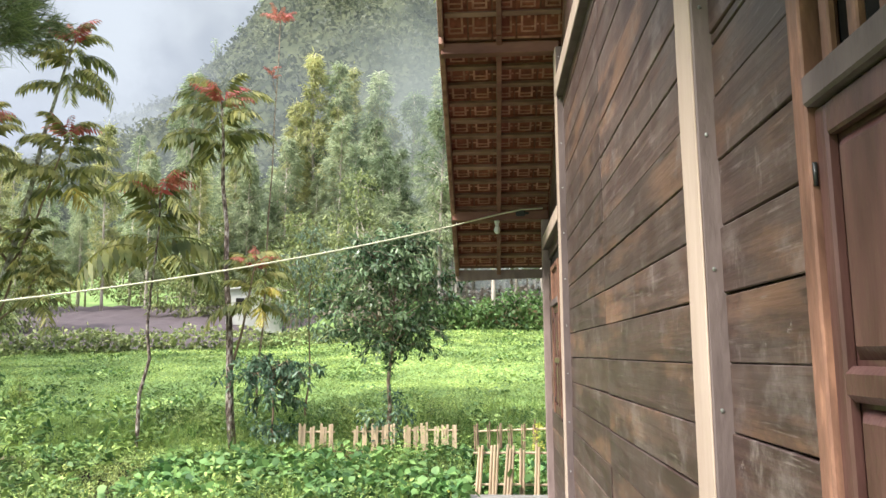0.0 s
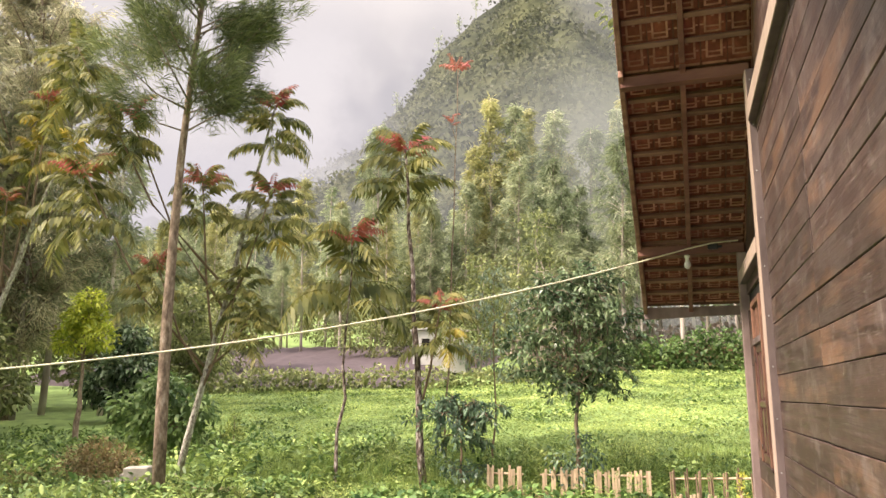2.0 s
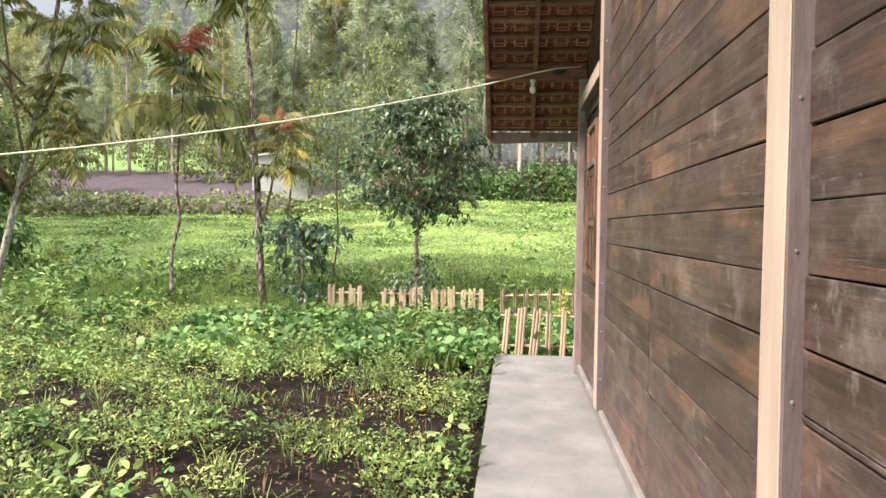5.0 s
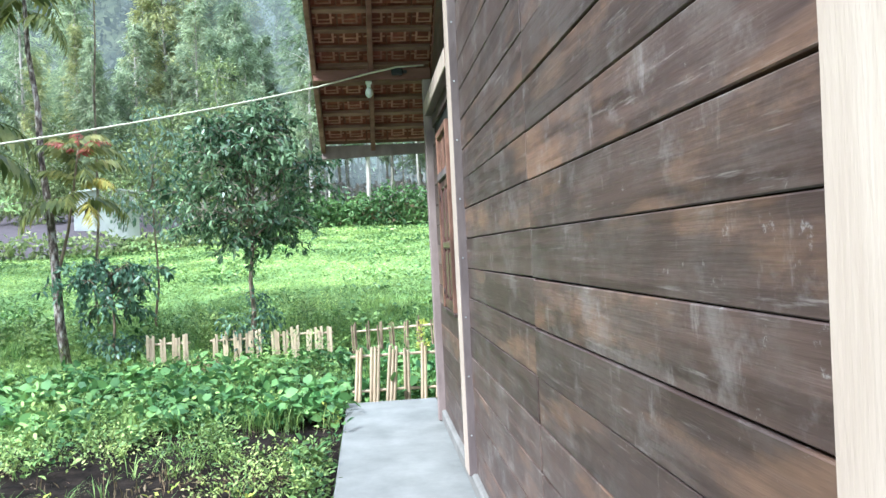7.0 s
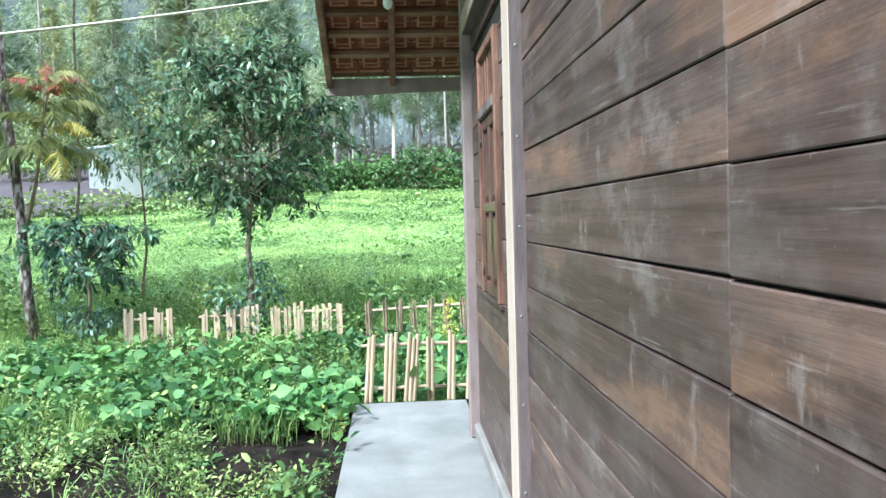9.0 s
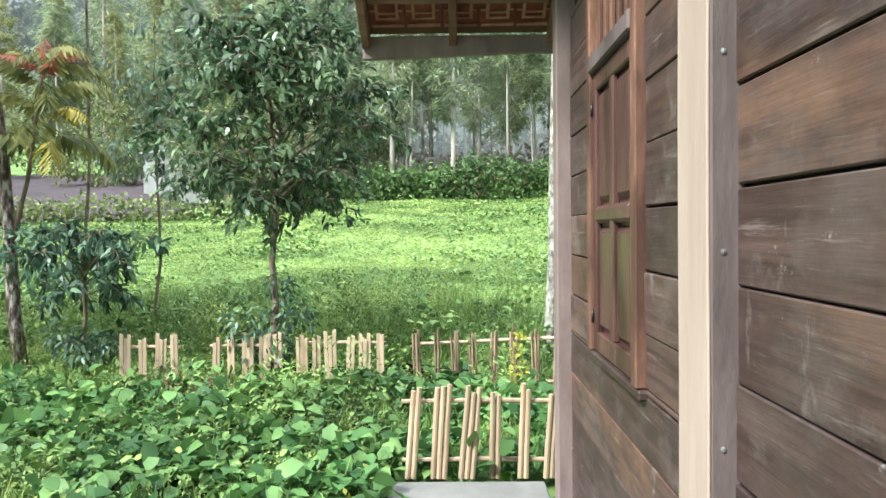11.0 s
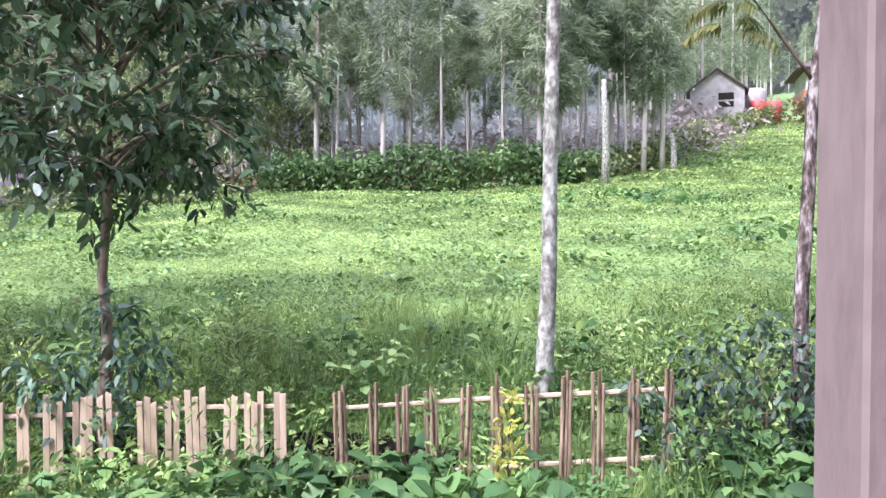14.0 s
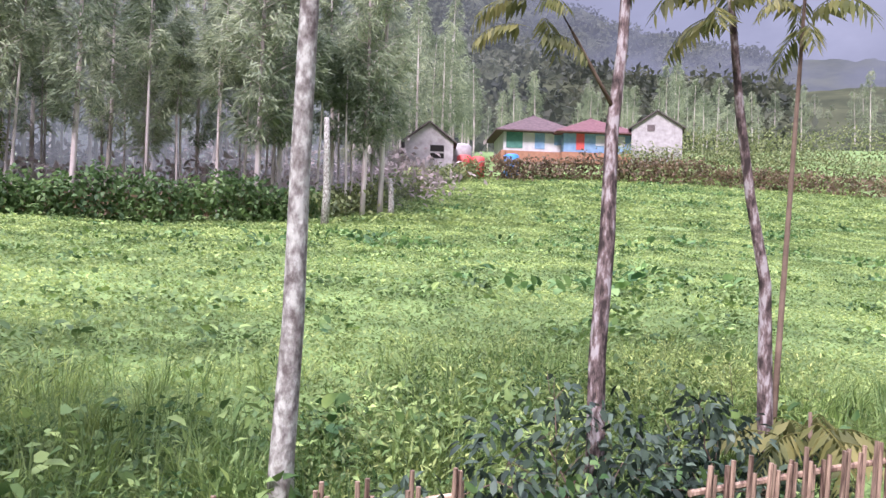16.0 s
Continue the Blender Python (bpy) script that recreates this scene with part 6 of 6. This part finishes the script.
x, y = scatter(rng, 5200, -13, -0.3, 1.2, 10.6)
b = bare(x, y)
k = off_path(x, y) & patchy(rng, x, y, 1.3, -0.08, 1.0) & (b < 0.20)
plants("broad_weeds", "broad-leaved green weeds covering the garden soil", rng, x[k], y[k], 15, 0.24, 0.10, 0.062, 0.030, F_WEED)
x, y = scatter(rng, 30000, -16, -0.3, 0.8, 11)
b = bare(x, y)
k = off_path(x, y) & patchy(rng, x, y, 1.5, -0.12, 4.0) & (b < 0.27 + rng.normal(size=len(x)) * 0.08)
plants("fine_weeds", "fine pale green weeds on the garden soil", rng, x[k], y[k], 14, 0.20, 0.070, 0.034, 0.014, F_FINE, lift=0.7)
x, y = scatter(rng, 1500, -13, -0.3, 1.2, 10.3)
b = bare(x, y)
k = off_path(x, y) & patchy(rng, x, y, 0.6, 0.05, 31.0) & (b < 0.1)
plants("feathery_garden_weeds", "feathery tall weeds in loose stands in the garden", rng, x[k], y[k], 60, 0.34, 0.10, 0.036, 0.009, F_FINE, lift=0.9)
x, y = scatter(rng, 420, -12, -0.3, 1.2, 9.4)
k = off_path(x, y) & patchy(rng, x, y, 0.7, 0.0, 6.0) & (bare(x, y) < 0.1)
plants("large_weeds", "large pale green weed leaves scattered in the garden", rng, x[k], y[k], 11, 0.13, 0.08, 0.120, 0.042, F_WEED, lift=0.55)
x, y = scatter(rng, 420, -11, -0.3, 1.2, 10.4)
k = off_path(x, y) & patchy(rng, x, y, 0.8, 0.08, 8.0)
plants("yellowing_weeds", "yellowing fine weeds in the garden", rng, x[k], y[k], 9, 0.16, 0.10, 0.05, 0.02, F_YELLOW, lift=0.8)
x, y = scatter(rng, 2600, -12, -0.3, 1.2, 10.4)
b = bare(x, y)
k = off_path(x, y) & (b > -0.02)
plants("dry_litter", "dry brown leaves and stubble on the bare soil", rng, x[k], y[k], 6, 0.03, 0.10, 0.045, 0.012, F_DRY, lift=0.3)
x, y = scatter(rng, 2200, -4.5, 5.0, 8.2, 10.7)
k = off_path(x, y) & patchy(rng, x, y, 1.1, -0.12, 2.0) & (np.hypot(x + 0.78, y - 7.55) > 0.5)
plants("pumpkin_leaves", "large deep green creeper leaves before the fence", rng, x[k], y[k], 7, 0.22, 0.14, 0.110, 0.078, F_DEEP, lift=0.4)
x, y = scatter(rng, 1500, -0.4, 5.5, 8.95, 10.7)
plants("gate_weeds", "fine green weeds between the gate panel and the fence", rng, x, y, 12, 0.12, 0.09, 0.05, 0.022, F_DEEP, lift=0.6)
x, y = scatter(rng, 170, -3.6, 4.4, 10.15, 10.66)
k = patchy(rng, x, y, 1.4, 0.02, 21.0)
plants("fence_weeds", "thin weeds growing up against the low fences", rng, x[k], y[k], 34, 0.44, 0.09, 0.055, 0.016, F_WEED, lift=0.8)
x, y = scatter(rng, 1000, -3.5, 4.5, 10.8, 12.6)
plants("bank_weeds", "tall deep green weeds on the bank", rng, x, y, 10, 0.20, 0.12, 0.06, 0.028, F_WEED, lift=0.5)
x, y = scatter(rng, 2400, -7, 8.0, 10.9, 15.0, 0.6)
plants("bank_fine_weeds", "fine pale weeds where the bank meets the field", rng, x, y, 10, 0.11, 0.12, 0.05, 0.022, F_FIELD, lift=0.6)
x, y = scatter(rng, 520, -20, -10.5, 9.9, 11.6)
k = patchy(rng, x, y, 0.8, 0.02, 19.0)
plants("dry_edge_grass", "dry yellow-brown growth along the garden edge", rng, x[k], y[k], 26, 0.26, 0.16, 0.10, 0.014, F_DRYBUSH, lift=0.8)
x, y = scatter(rng, 2600, -27, -5, 8.0, 15)
plants("edge_weeds", "tall green weeds along the garden edge", rng, x, y, 9, 0.28, 0.14, 0.13, 0.05, F_WEED, lift=0.6)


def grass(name, label, rng, x, y, per, height, mat, width=0.006, lean=0.35):
    n = len(x) * per
    bx = np.repeat(x, per) + rng.normal(size=n) * 0.035
    by = np.repeat(y, per) + rng.normal(size=n) * 0.035
    z = ground_z(bx, by) + 0.02 * (by < 10.6)
    h = height * rng.uniform(0.5, 1.2, n)
    a = rng.uniform(0, 2 * math.pi, n)
    o = np.stack([np.cos(a), np.sin(a), np.zeros(n)], 1)
    s = np.stack([-np.sin(a), np.cos(a), np.zeros(n)], 1) * width
    b = np.stack([bx, by, z - 0.01], 1)
    up = np.array([0, 0, 1.0])
    mid = b + up * (h * 0.6)[:, None] + o * (h * lean * 0.35)[:, None]
    tip = b + up * h[:, None] + o * (h * lean * rng.uniform(0.5, 1.6, n))[:, None]
    q = np.stack([b, mid + s, tip, mid - s], 1)
    return tagged(put(name, quads(name, q, mat)), label, "grass", kind="stuff")


x, y = scatter(rng, 1300, -12, -0.3, 0.8, 10.6)
k = off_path(x, y) & patchy(rng, x, y, 1.1, 0.0, 27.0)
grass("garden_grass", "tufts of green grass in the garden", rng, x[k], y[k], 14, 0.17, F_GRASS, 0.004, 0.9)
x, y = scatter(rng, 420, -8, -0.6, 2.0, 7.0)
k = off_path(x, y) & (bare(x, y) > -0.05)
grass("dry_stalks", "short dry reddish stalks standing in the bare soil", rng, x[k], y[k], 4, 0.13, F_DRY, 0.005, 0.2)
x, y = scatter(rng, 500, -4.5, 1.8, 8.0, 10.7)
k = off_path(x, y)
grass("creeper_grass", "grass blades among the creeper leaves", rng, x[k], y[k], 14, 0.28, F_GRASS, 0.004)
x, y = scatter(rng, 1500, -9, 6.5, 10.9, 13.5)
k = patchy(rng, x, y, 0.9, -0.10, 12.0)
grass("bank_grass", "long grass on the bank behind the fence", rng, x[k], y[k], 18, 0.30, F_GRASS, 0.0035, 0.6)
x, y = scatter(rng, 5200, -9, 7, 11.2, 17.5, 0.5)
k = patchy(rng, x, y, 0.6, -0.02, 14.0)
grass("field_grass", "fine short grass softening the near field", rng, x[k], y[k], 12, 0.075, F_FIELD, 0.004)
# feathery tall weeds in loose stands behind the fence
x, y = scatter(rng, 620, -6, 5.5, 11.0, 13.2)
k = patchy(rng, x, y, 0.8, 0.0, 16.0)
plants("feathery_weeds", "tall feathery green weeds standing behind the fence", rng, x[k], y[k], 70, 0.42, 0.14, 0.045, 0.009, F_FINE, lift=0.9)
x, y = scatter(rng, 80, -4.5, 4.5, 11.0, 12.6)
plants("tall_leafy_weeds", "large-leaved weeds growing on the bank", rng, x, y, 16, 0.30, 0.17, 0.085, 0.055, F_WEED, lift=0.4)


def flat_ways(rng, n):
    a = rng.uniform(0, 2 * math.pi, n)
    return np.stack([np.cos(a), np.sin(a), np.zeros(n)], 1) * 1.6


# the field: short bright leaves, denser and smaller near the bank
n = 330000
u = rng.uniform(0, 1, n)
y = 11.3 + 28 * u ** 1.6
x = rng.uniform(-1, 1.35, n) * (8 + 0.9 * (y - 8)) + 0.18 * (y - 11)
keep = (x > -30) & ~((y > 29 + 0.15 * (x + 20)) & (x < -7)) & (y < 37 + 0.9 * np.maximum(0, x - 9))
x, y = x[keep], y[keep]
size = 0.021 + 0.0026 * (y - 11)
c = np.stack([x, y, ground_z(x, y) + rng.uniform(0, 1, len(x)) * (0.035 + 0.0012 * (y - 11))], 1)
tagged(put("field_leaves", quads("field_leaves", leaves(rng, c, size * 1.5, size * 1.0, 0.0, lift=0.25, outward=flat_ways(rng, len(c))), F_FIELD)), "bright green low crop and clover covering the field", "field", kind="stuff")
n = 50000
y = 36 + 26 * rng.uniform(0, 1, n)
x = 8 + (y - 36) * 0.75 + rng.uniform(0, 1, n) ** 1.2 * 45
c = np.stack([x, y, ground_z(x, y) + rng.uniform(0, 0.15, n)], 1)
tagged(put("field_leaves", quads("field_leaves", leaves(rng, c, 0.22, 0.14, 0.0, lift=0.25, outward=flat_ways(rng, len(c))), F_FIELD)), "bright green crop on the upper field", "field", kind="stuff")
x, y = scatter(rng, 2600, -14, 18, 11.6, 34, 0.3)
k = patchy(rng, x, y, 0.5, 0.10, 9.0)
plants("field_clumps", "darker leafy clumps dotted over the field", rng, x[k], y[k], 16, 0.13, 0.28, 0.10, 0.06, F_WEED, lift=0.4)
x, y = scatter(rng, 1500, 2, 48, 18, 60)
k = patchy(rng, x, y, 0.16, 0.08, 3.0) & (y < 37 + 0.9 * np.maximum(0, x - 9))
plants("row_clumps", "rows of darker leafy crop on the upper field", rng, x[k], y[k], 14, 0.22, 0.5, 0.2, 0.12, F_DEEP, lift=0.4)
